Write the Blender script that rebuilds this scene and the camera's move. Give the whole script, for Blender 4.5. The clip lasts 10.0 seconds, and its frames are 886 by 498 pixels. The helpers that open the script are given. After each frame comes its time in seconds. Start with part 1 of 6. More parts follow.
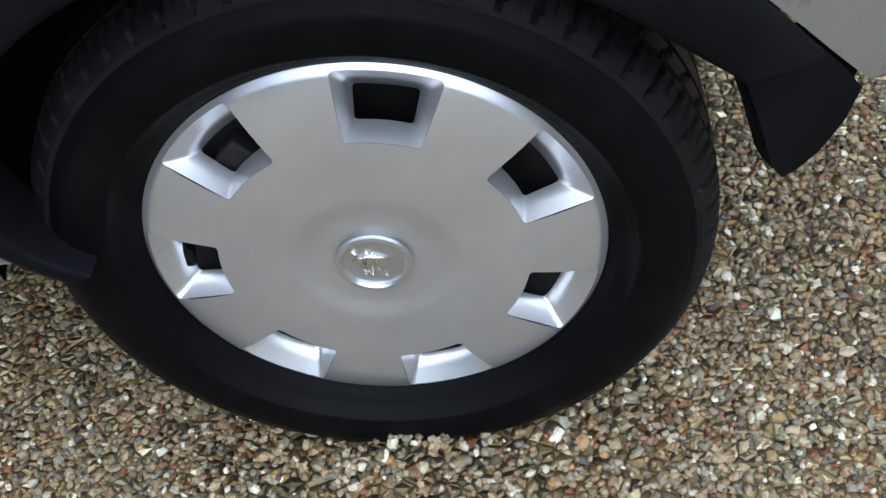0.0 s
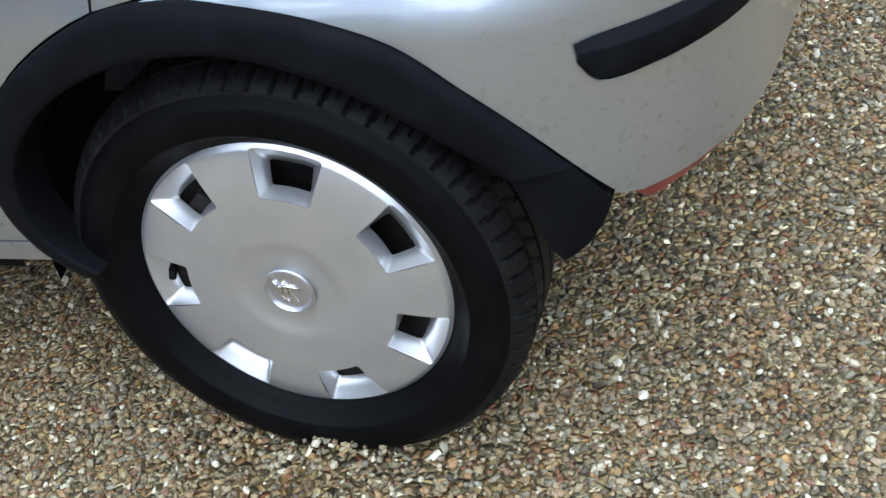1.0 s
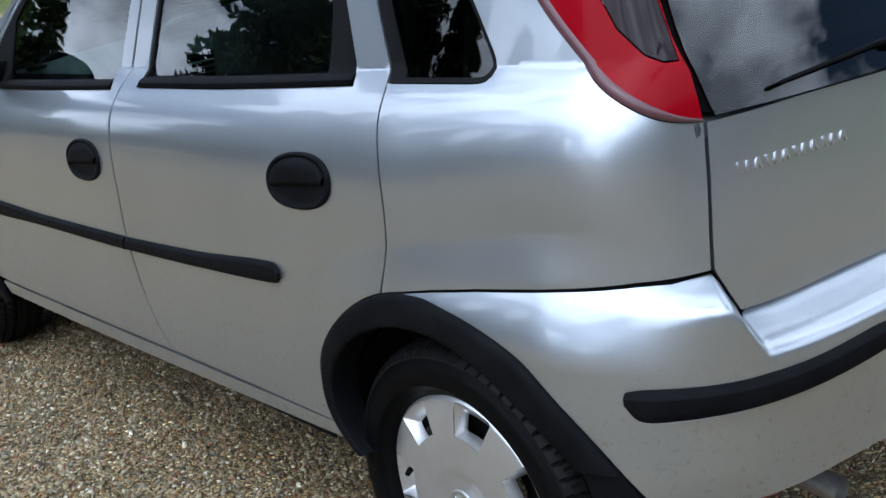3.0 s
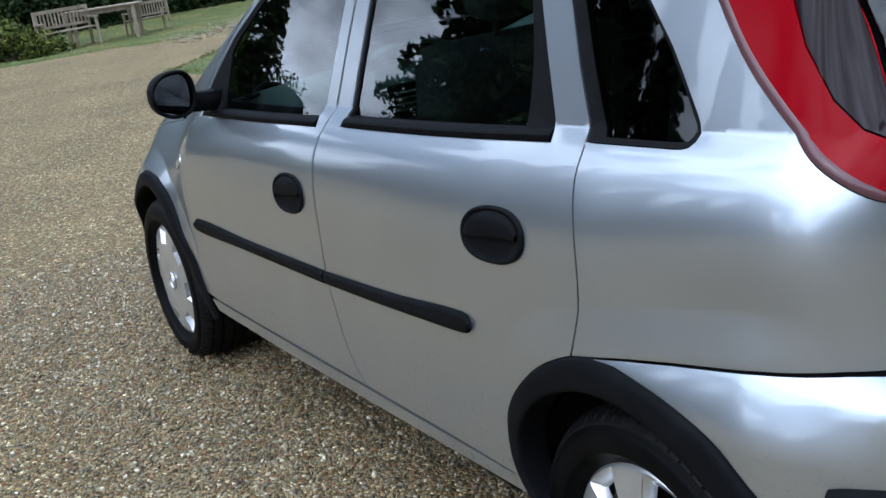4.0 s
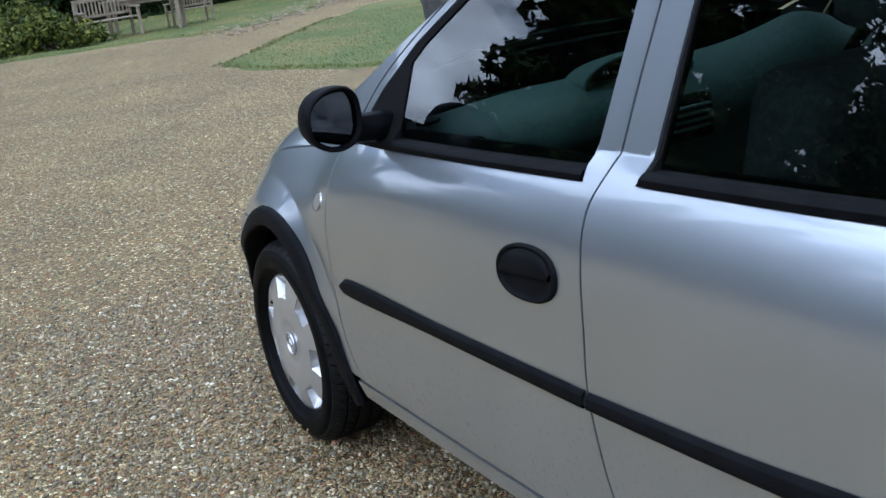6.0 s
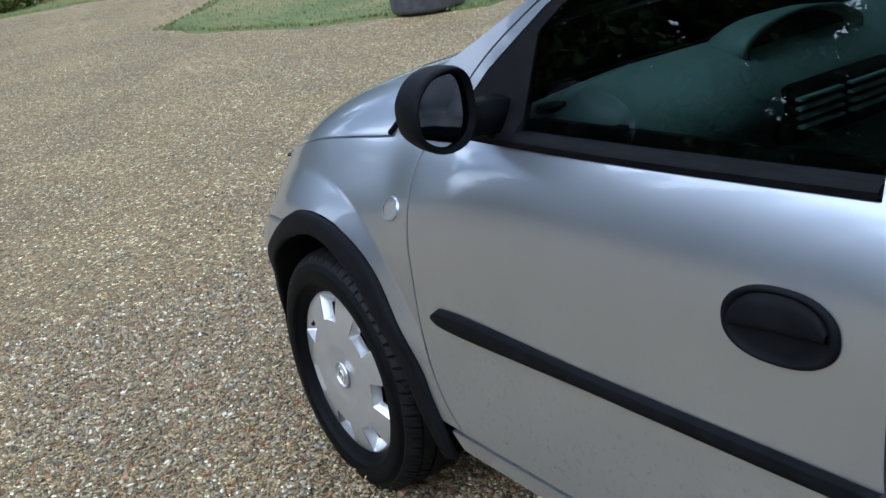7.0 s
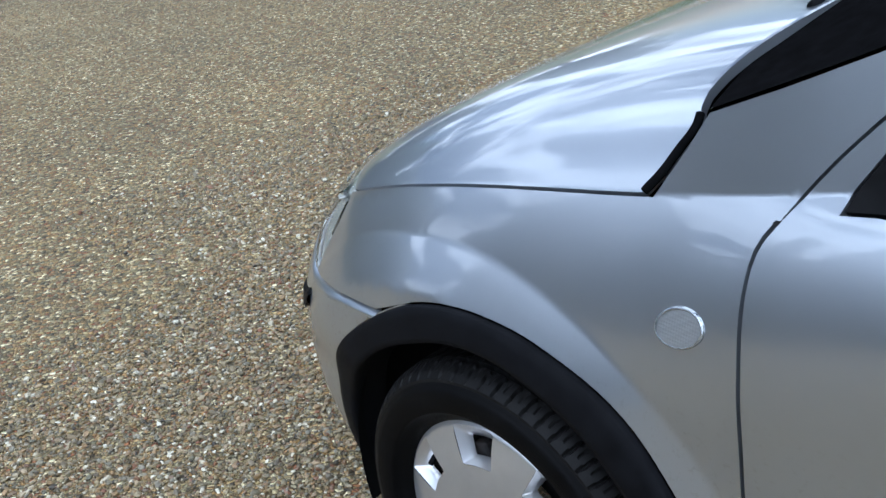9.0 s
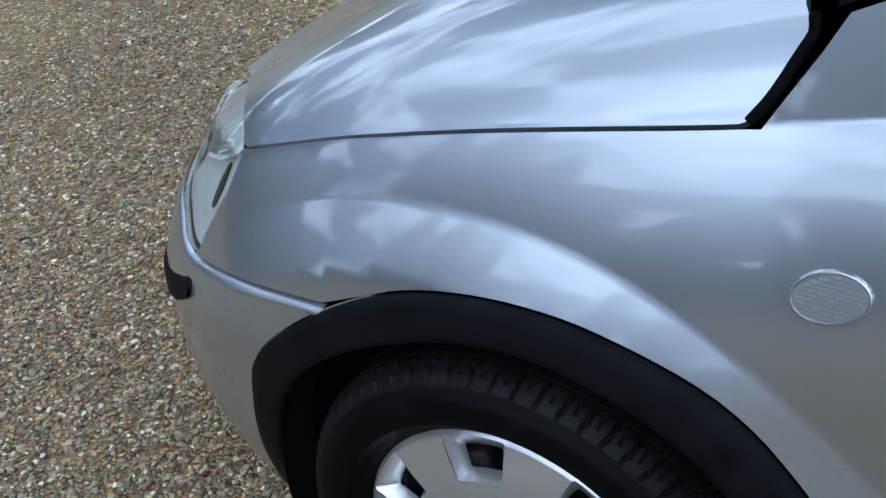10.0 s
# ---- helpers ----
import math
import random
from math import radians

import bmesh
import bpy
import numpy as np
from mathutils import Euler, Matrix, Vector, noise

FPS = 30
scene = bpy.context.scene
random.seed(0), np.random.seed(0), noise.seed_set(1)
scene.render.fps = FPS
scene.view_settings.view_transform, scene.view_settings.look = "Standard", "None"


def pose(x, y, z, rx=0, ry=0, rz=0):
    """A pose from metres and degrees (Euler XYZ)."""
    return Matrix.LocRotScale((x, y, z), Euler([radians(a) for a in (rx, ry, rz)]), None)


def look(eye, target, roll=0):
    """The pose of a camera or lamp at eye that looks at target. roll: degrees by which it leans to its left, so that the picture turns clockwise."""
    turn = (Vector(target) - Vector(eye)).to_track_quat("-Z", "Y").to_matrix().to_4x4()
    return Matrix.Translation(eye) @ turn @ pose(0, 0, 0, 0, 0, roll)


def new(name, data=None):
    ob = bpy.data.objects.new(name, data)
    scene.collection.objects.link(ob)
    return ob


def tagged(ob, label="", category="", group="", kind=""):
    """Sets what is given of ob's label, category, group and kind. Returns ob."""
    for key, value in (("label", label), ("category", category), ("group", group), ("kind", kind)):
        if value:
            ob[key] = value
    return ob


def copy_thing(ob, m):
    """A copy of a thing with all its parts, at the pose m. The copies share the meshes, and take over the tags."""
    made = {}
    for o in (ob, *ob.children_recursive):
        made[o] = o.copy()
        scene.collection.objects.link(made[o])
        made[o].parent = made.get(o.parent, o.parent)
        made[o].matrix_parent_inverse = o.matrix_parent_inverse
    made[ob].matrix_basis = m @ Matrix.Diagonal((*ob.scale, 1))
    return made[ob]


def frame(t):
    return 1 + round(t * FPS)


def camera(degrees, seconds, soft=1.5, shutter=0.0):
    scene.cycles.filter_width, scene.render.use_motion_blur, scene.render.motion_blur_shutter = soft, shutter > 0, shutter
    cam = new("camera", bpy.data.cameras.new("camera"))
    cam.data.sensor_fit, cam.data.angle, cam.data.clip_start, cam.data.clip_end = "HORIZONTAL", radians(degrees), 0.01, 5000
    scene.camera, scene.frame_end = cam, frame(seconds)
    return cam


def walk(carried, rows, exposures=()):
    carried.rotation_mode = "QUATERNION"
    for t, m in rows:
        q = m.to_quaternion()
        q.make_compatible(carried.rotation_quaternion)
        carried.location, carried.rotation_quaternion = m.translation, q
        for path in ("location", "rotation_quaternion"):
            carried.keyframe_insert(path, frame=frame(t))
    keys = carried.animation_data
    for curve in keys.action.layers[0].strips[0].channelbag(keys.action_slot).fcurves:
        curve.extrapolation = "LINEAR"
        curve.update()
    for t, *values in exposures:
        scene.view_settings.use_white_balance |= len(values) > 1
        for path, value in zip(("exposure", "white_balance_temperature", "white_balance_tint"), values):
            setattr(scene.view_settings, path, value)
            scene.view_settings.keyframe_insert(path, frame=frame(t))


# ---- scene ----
cam = camera(42.4, 10.0)
PATH = [
    (0, (0.164, -0.634, 0.967), (-0.063, 0.73, -0.479), -10.9),
    (0.5, (0.348, -0.786, 1.027), (-0.069, 0.655, -0.296), -12.6),
    (1, (0.583, -0.899, 1.078), (-0.047, 0.58, -0.112), -12.4),
    (1.5, (0.834, -0.98, 1.118), (-0.043, 0.506, 0.108), -10.0),
    (2, (1.056, -1.047, 1.17), (-0.013, 0.419, 0.327), -10.0),
    (2.5, (1.241, -1.075, 1.223), (-0.039, 0.304, 0.545), -7.9),
    (3, (1.32, -1.032, 1.266), (-0.165, 0.164, 0.662), -7.8),
    (3.2, (1.33, -0.988, 1.269), (-0.244, 0.105, 0.697), -6.7),
    (4.3, (1.208, -0.971, 1.352), (-0.502, -0.084, 0.812), -8.5),
    (4.5, (1.099, -0.99, 1.306), (-0.608, -0.079, 0.803), -6.9),
    (5, (0.877, -1.019, 1.327), (-0.789, -0.041, 0.81), -5.7),
    (5.5, (0.571, -0.941, 1.332), (-1.154, -0.071, 0.811), -7.7),
    (5.7, (0.482, -0.939, 1.342), (-1.245, -0.085, 0.807), -7.4),
    (6.8, (-0.184, -0.973, 1.345), (-1.819, -0.01, 0.713), -8.9),
    (7, (-0.319, -0.953, 1.346), (-1.954, 0.0, 0.702), -8.9),
    (7.5, (-0.607, -0.923, 1.344), (-2.22, 0.06, 0.687), -9.3),
    (8, (-0.884, -0.96, 1.355), (-2.394, 0.152, 0.659), -7.4),
    (8.5, (-1.158, -0.931, 1.351), (-2.634, 0.197, 0.61), -9.8),
    (9, (-1.457, -0.87, 1.35), (-2.863, 0.307, 0.553), -9.5),
    (9.5, (-1.73, -0.845, 1.313), (-2.9, 0.512, 0.425), -7.8),
    (10, (-1.957, -0.807, 1.296), (-2.928, 0.623, 0.289), -8.9),
]
walk(cam, [(t, look(eye, target, roll)) for t, eye, target, roll in PATH],
     exposures=[(0, -0.74, 5850, 13), (1.0, -0.6, 5850, 13), (1.5, -0.5, 5650, 11), (2.5, -0.78, 5700, 11), (3.2, -0.98, 5900, 14), (4.5, -0.95, 5600, 11), (5.0, -0.97, 5500, 9), (5.5, -0.95, 5600, 13), (7.0, -0.84, 5600, 15), (8.0, -0.79, 5550, 15), (9.0, -0.98, 5650, 14), (9.5, -1.14, 5500, 13), (10, -1.38, 5500, 14)])

# ---- light ----
world = bpy.data.worlds.new("sky")
scene.world = world
world.use_nodes = True
wt = world.node_tree
wt.nodes.clear()
w_out, w_bg, w_sky = (wt.nodes.new(n) for n in ("ShaderNodeOutputWorld", "ShaderNodeBackground", "ShaderNodeTexSky"))
SUN_EL, SUN_AZ = radians(52), radians(160)
w_sky.sky_type, w_sky.sun_disc = "NISHITA", False
w_sky.sun_elevation, w_sky.sun_rotation = SUN_EL, SUN_AZ
w_sky.dust_density, w_sky.ozone_density = 0.2, 2.5
w_co, w_map, w_no, w_ramp, w_mix = (wt.nodes.new(n) for n in ("ShaderNodeTexCoord", "ShaderNodeMapping", "ShaderNodeTexNoise", "ShaderNodeValToRGB", "ShaderNodeMix"))
w_map.inputs["Scale"].default_value = (1.6, 1.6, 3.4)
w_map.inputs["Location"].default_value = (0.75, 0.45, 0.2)
w_no.inputs["Scale"].default_value, w_no.inputs["Detail"].default_value, w_no.inputs["Roughness"].default_value = 1.7, 8, 0.52
w_ramp.color_ramp.elements[0].position, w_ramp.color_ramp.elements[1].position = 0.46, 0.525
w_mix.data_type = "RGBA"
wt.links.new(w_co.outputs["Generated"], w_map.inputs[0])
wt.links.new(w_map.outputs[0], w_no.inputs["Vector"])
wt.links.new(w_ramp.outputs[0], w_mix.inputs["Factor"])
# clouds are brightest overhead, greyer towards the horizon
w_sep, w_el, w_br = (wt.nodes.new(n) for n in ("ShaderNodeSeparateXYZ", "ShaderNodeMapRange", "ShaderNodeMix"))
w_el.inputs["From Min"].default_value, w_el.inputs["From Max"].default_value = 0.0, 1.0
w_br.data_type = "RGBA"
w_br.inputs["A"].default_value = (25.0, 28.0, 31.0, 1)
w_br.inputs["B"].default_value = (32.5, 36.5, 40.0, 1)
wt.links.new(w_co.outputs["Generated"], w_sep.inputs[0])
wt.links.new(w_sep.outputs[2], w_el.inputs[0])
wt.links.new(w_el.outputs[0], w_br.inputs["Factor"])
# and brighter still towards the veiled sun
w_dot, w_glow, w_gain = (wt.nodes.new(n) for n in ("ShaderNodeVectorMath", "ShaderNodeMapRange", "ShaderNodeVectorMath"))
w_dot.operation, w_gain.operation = "DOT_PRODUCT", "SCALE"
w_dot.inputs[1].default_value = (math.cos(SUN_EL) * math.sin(SUN_AZ), math.cos(SUN_EL) * math.cos(SUN_AZ), math.sin(SUN_EL))
w_glow.interpolation_type = "SMOOTHSTEP"
w_glow.inputs["From Min"].default_value, w_glow.inputs["From Max"].default_value = 0.55, 1.0
w_glow.inputs["To Min"].default_value, w_glow.inputs["To Max"].default_value = 1.0, 1.7
wt.links.new(w_co.outputs["Generated"], w_dot.inputs[0])
wt.links.new(w_dot.outputs["Value"], w_glow.inputs[0])
# the veil is unbroken there
w_veil = wt.nodes.new("ShaderNodeMath")
w_veil.operation = "MULTIPLY_ADD"
w_veil.inputs[1].default_value = 0.16
w_less = wt.nodes.new("ShaderNodeMath")
w_less.operation = "SUBTRACT"
w_less.inputs[1].default_value = 0.16
wt.links.new(w_glow.outputs[0], w_veil.inputs[0])
wt.links.new(w_no.outputs["Fac"], w_veil.inputs[2])
wt.links.new(w_veil.outputs[0], w_less.inputs[0])
wt.links.new(w_less.outputs[0], w_ramp.inputs[0])
# grey bellies and white tops within the clouds
w_belly, w_shade, w_tops = wt.nodes.new("ShaderNodeTexNoise"), wt.nodes.new("ShaderNodeMapRange"), wt.nodes.new("ShaderNodeVectorMath")
w_belly.inputs["Scale"].default_value, w_belly.inputs["Detail"].default_value = 4.2, 6
w_shade.inputs["From Min"].default_value, w_shade.inputs["From Max"].default_value = 0.36, 0.62
w_shade.inputs["To Min"].default_value, w_shade.inputs["To Max"].default_value = 0.5, 1.35
w_tops.operation = "SCALE"
wt.links.new(w_map.outputs[0], w_belly.inputs["Vector"])
wt.links.new(w_belly.outputs["Fac"], w_shade.inputs[0])
wt.links.new(w_br.outputs["Result"], w_tops.inputs[0])
wt.links.new(w_shade.outputs[0], w_tops.inputs["Scale"])
wt.links.new(w_tops.outputs[0], w_gain.inputs[0])
wt.links.new(w_glow.outputs[0], w_gain.inputs["Scale"])
wt.links.new(w_gain.outputs[0], w_mix.inputs["B"])
wt.links.new(w_sky.outputs[0], w_mix.inputs["A"])
wt.links.new(w_mix.outputs["Result"], w_bg.inputs[0])
w_bg.inputs[1].default_value = 0.125
wt.links.new(w_bg.outputs[0], w_out.inputs[0])
sun = new("sun", bpy.data.lights.new("sun", "SUN"))
sun.data.energy, sun.data.angle, sun.data.color = 0.6, radians(24), (1.0, 0.95, 0.88)
sun.matrix_world = pose(0, 0, 20, 90 - math.degrees(SUN_EL), 0, 180 - math.degrees(SUN_AZ))

# ---- materials ----


def material(name, colour=(0.5, 0.5, 0.5), rough=0.5, metal=0.0, **more):
    m = bpy.data.materials.new(name)
    m.use_nodes = True
    b = m.node_tree.nodes["Principled BSDF"]
    b.inputs["Base Color"].default_value = (*colour, 1)
    b.inputs["Roughness"].default_value = rough
    b.inputs["Metallic"].default_value = metal
    for k, v in more.items():
        b.inputs[k.replace("_", " ")].default_value = v
    return m


def node(m, kind, **values):
    n = m.node_tree.nodes.new(kind)
    for k, v in values.items():
        n.inputs[k.replace("_", " ")].default_value = v
    return n


def link(m, a, b):
    m.node_tree.links.new(a, b)


def bsdf(m):
    return m.node_tree.nodes["Principled BSDF"]


def ramp(m, fac, stops):
    r = m.node_tree.nodes.new("ShaderNodeValToRGB")
    e = r.color_ramp.elements
    e[0].position, e[0].color = stops[0][0], (*stops[0][1], 1)
    e[1].position, e[1].color = stops[-1][0], (*stops[-1][1], 1)
    for p, c in stops[1:-1]:
        e.new(p).color = (*c, 1)
    link(m, fac, r.inputs[0])
    return r.outputs[0]


def mottle(m, scale, stops, rough=None, bump=0.0, bscale=None, detail=6):
    """Colour that wanders between the stops, and a fine relief."""
    co = m.node_tree.nodes.new("ShaderNodeTexCoord")
    n = node(m, "ShaderNodeTexNoise", Scale=scale, Detail=detail, Roughness=0.6)
    link(m, co.outputs["Object"], n.inputs["Vector"])
    link(m, ramp(m, n.outputs["Fac"], stops), bsdf(m).inputs["Base Color"])
    if rough:
        mr = node(m, "ShaderNodeMapRange", To_Min=rough[0], To_Max=rough[1])
        link(m, n.outputs["Fac"], mr.inputs[0])
        link(m, mr.outputs[0], bsdf(m).inputs["Roughness"])
    if bump:
        f = node(m, "ShaderNodeTexNoise", Scale=bscale or scale * 8, Detail=4)
        link(m, co.outputs["Object"], f.inputs["Vector"])
        b = node(m, "ShaderNodeBump", Strength=bump, Distance=0.002)
        link(m, f.outputs["Fac"], b.inputs["Height"])
        link(m, b.outputs[0], bsdf(m).inputs["Normal"])
    return m


# silver metallic paint under clear lacquer, with flake, a little road dust and gravel-brown reflection
paint = material("silver_paint", (0.60, 0.61, 0.62), 0.36, 0.85, Coat_Weight=1.0, Coat_Roughness=0.02, Coat_IOR=1.7)
mottle(paint, 2.2, [(0.3, (0.40, 0.43, 0.46)), (0.7, (0.45, 0.48, 0.515))], (0.31, 0.36))
_co = paint.node_tree.nodes.new("ShaderNodeTexCoord")
_fl = node(paint, "ShaderNodeTexVoronoi", Scale=900.0)
link(paint, _co.outputs["Object"], _fl.inputs["Vector"])
_mx = paint.node_tree.nodes.new("ShaderNodeMapRange")
_mx.inputs["To Min"].default_value, _mx.inputs["To Max"].default_value = 0.84, 0.92
link(paint, _fl.outputs["Color"], _mx.inputs[0])
link(paint, _mx.outputs[0], bsdf(paint).inputs["Metallic"])
# road dust, and the gravel's brown reflection painted as speckle, on the lower panels
_dz = node(paint, "ShaderNodeSeparateXYZ")
link(paint, _co.outputs["Object"], _dz.inputs[0])
_dh = node(paint, "ShaderNodeMapRange", From_Min=0.72, From_Max=0.34)
link(paint, _dz.outputs[2], _dh.inputs[0])
_dn = node(paint, "ShaderNodeTexNoise", Scale=95.0, Detail=5.0, Roughness=0.7)
link(paint, _co.outputs["Object"], _dn.inputs["Vector"])
_dt = node(paint, "ShaderNodeMapRange", From_Min=0.56, From_Max=0.68, To_Max=0.55)
link(paint, _dn.outputs["Fac"], _dt.inputs[0])
_dm = node(paint, "ShaderNodeMath")
_dm.operation = "MULTIPLY"
link(paint, _dh.outputs[0], _dm.inputs[0])
link(paint, _dt.outputs[0], _dm.inputs[1])
_dx = node(paint, "ShaderNodeMix")
_dx.data_type = "RGBA"
_dx.inputs["B"].default_value = (0.20, 0.175, 0.135, 1)
link(paint, bsdf(paint).inputs["Base Color"].links[0].from_socket, _dx.inputs["A"])
link(paint, _dm.outputs[0], _dx.inputs["Factor"])
link(paint, _dx.outputs["Result"], bsdf(paint).inputs["Base Color"])
cap_silver = mottle(material("wheel_trim_silver", (0.6, 0.6, 0.6), 0.33, 0.8, Coat_Weight=0.6, Coat_Roughness=0.12), 14.0,
                    [(0.35, (0.56, 0.565, 0.57)), (0.7, (0.63, 0.63, 0.63))], (0.26, 0.36))
black_plastic = mottle(material("black_plastic", (0.02, 0.02, 0.022), 0.55, 0.0, Specular_IOR_Level=0.035), 22.0, [(0.3, (0.0035, 0.0036, 0.0042)), (0.75, (0.0075, 0.0078, 0.009))], (0.42, 0.6), 0.25, 900)
seal_rubber = mottle(material("seal_rubber", (0.012, 0.012, 0.012), 0.5, 0.0, Specular_IOR_Level=0.05), 30.0, [(0.3, (0.005, 0.005, 0.0054)), (0.7, (0.009, 0.009, 0.0095))], (0.6, 0.75))
# shade put into the colour: joints, wheel arches and underside
dark_void = material("underside_shade", (0.004, 0.004, 0.004), 0.9, 0.0, Specular_IOR_Level=0.1)
# sidewall rubber darkened for arch shade, tread rubber lightened for sky light
rubber = mottle(material("tyre_rubber", (0.015, 0.015, 0.016), 0.5, 0.0, Specular_IOR_Level=0.05), 18.0, [(0.3, (0.002, 0.002, 0.0022)), (0.62, (0.0035, 0.0035, 0.0037)), (0.85, (0.009, 0.0085, 0.008))], (0.36, 0.6), 0.3, 500)
lit_tread_rubber = mottle(material("lit_tread_rubber", (0.02, 0.02, 0.02), 0.6, 0.0, Specular_IOR_Level=0.12), 24.0, [(0.3, (0.004, 0.004, 0.0042)), (0.6, (0.008, 0.0078, 0.0076)), (0.85, (0.018, 0.0165, 0.015))], (0.4, 0.65), 0.3, 500)
badge_chrome = material("badge_chrome", (0.6, 0.6, 0.62), 0.3, 0.9)
screen_print = mottle(material("screen_print", (0.004, 0.004, 0.004), 0.8, 0.0, Specular_IOR_Level=0.0), 40.0, [(0.3, (0.003, 0.003, 0.003)), (0.7, (0.006, 0.006, 0.0065))])
chrome = material("chrome", (0.8, 0.8, 0.8), 0.08, 1.0)
# rust darkened to near black, so the cover's slots look shaded inside
steel = mottle(material("shaded_rusty_steel", (0.06, 0.045, 0.035), 0.7, 0.4), 40.0, [(0.35, (0.004, 0.0038, 0.0038)), (0.75, (0.014, 0.009, 0.007))])
red_lens = material("red_lens", (0.22, 0.002, 0.006), 0.1, 0.0, Specular_IOR_Level=0.08)
lens_rim = material("tail_lens_edge", (0.10, 0.045, 0.05), 0.1, 0.0, Specular_IOR_Level=0.4)
smoke_lens = material("smoked_lens", (0.012, 0.006, 0.007), 0.06, 0.0, Specular_IOR_Level=0.2)
dull_red = mottle(material("dull_red_reflector", (0.16, 0.03, 0.02), 0.35), 30.0, [(0.3, (0.12, 0.02, 0.015)), (0.7, (0.22, 0.06, 0.04))])
lamp_inside = mottle(material("lamp_reflector", (0.88, 0.9, 0.85), 0.2, 0.35), 30.0, [(0.3, (0.78, 0.81, 0.76)), (0.7, (0.93, 0.95, 0.92))], (0.12, 0.3), 0.9, 45)
frost = material("ribbed_clear_lens", (0.27, 0.28, 0.285), 0.28, 0.45, Coat_Weight=1.0, Coat_Roughness=0.03)
_co = node(frost, "ShaderNodeTexCoord")
_ck = node(frost, "ShaderNodeTexVoronoi", Scale=260.0, Randomness=0.0)
link(frost, _co.outputs["Object"], _ck.inputs["Vector"])
_bp = node(frost, "ShaderNodeBump", Strength=0.7, Distance=0.001)
link(frost, _ck.outputs["Distance"], _bp.inputs["Height"])
link(frost, _bp.outputs[0], bsdf(frost).inputs["Normal"])
bezel_clear = material("lens_edge", (0.34, 0.36, 0.37), 0.15, 0.7, Coat_Weight=1.0)
# dark base colour stands in for the dark trees it would mirror
mirror_glass = material("mirror_glass", (0.075, 0.08, 0.085), 0.01, 1.0)
yellow = mottle(material("plate_yellow", (0.75, 0.5, 0.01), 0.35), 20.0, [(0.3, (0.70, 0.45, 0.008)), (0.7, (0.80, 0.55, 0.015))])
plate_blue = material("plate_blue", (0.015, 0.13, 0.5), 0.35)
plate_black = material("plate_black", (0.012, 0.012, 0.012), 0.4)
plate_white = material("plate_white", (0.7, 0.7, 0.7), 0.4)
dash = mottle(material("dashboard_plastic", (0.05, 0.075, 0.07), 0.55), 9.0, [(0.3, (0.14, 0.215, 0.205)), (0.7, (0.175, 0.26, 0.248))], (0.5, 0.65), 0.3, 600)
seat_cloth = mottle(material("seat_cloth", (0.03, 0.03, 0.035), 0.9), 60.0, [(0.3, (0.02, 0.021, 0.024)), (0.7, (0.045, 0.046, 0.05))], None, 0.4, 700)


def glass_pane(name, tint, ior=2.0):
    """Thin tinted glazing: what is behind shows through, the sky on it by Fresnel."""
    m = bpy.data.materials.new(name)
    m.use_nodes = True
    t = m.node_tree
    t.nodes.clear()
    out, mix, see, shine, fr = (t.nodes.new(k) for k in ("ShaderNodeOutputMaterial", "ShaderNodeMixShader", "ShaderNodeBsdfTransparent", "ShaderNodeBsdfGlossy", "ShaderNodeFresnel"))
    see.inputs[0].default_value = (*tint, 1)
    shine.inputs["Roughness"].default_value = 0.004
    fr.inputs[0].default_value = ior
    t.links.new(fr.outputs[0], mix.inputs[0])
    t.links.new(see.outputs[0], mix.inputs[1])
    t.links.new(shine.outputs[0], mix.inputs[2])
    t.links.new(mix.outputs[0], out.inputs[0])
    return m


side_glass = glass_pane("tinted_glass", (0.62, 0.76, 0.72), 2.3)
privacy_glass = glass_pane("dark_glass", (0.3, 0.34, 0.34), 1.75)

# body surface
CY = 0.79          # centre line of the car
WB = 2.491         # wheelbase, front wheels at x = -WB


def smooth(a, b, t):
    t = np.clip((np.asarray(t, float) - a) / (b - a), 0, 1)
    return t * t * (3 - 2 * t)


def soft_ramp(t):
    """0 below 0, 1 above 1, straight between, with a small radius at the foot."""
    r = 0.03
    return np.clip(np.where(t < -r, 0, np.where(t < r, (t + r) ** 2 / (4 * r), t)), 0, 1)


def ease(t):
    """0 to 1 in a straight line with rounded ends."""
    return sum(np.clip(np.asarray(t, float) + k, 0, 1) for k in (-0.15, -0.05, 0.05, 0.15)) / 4


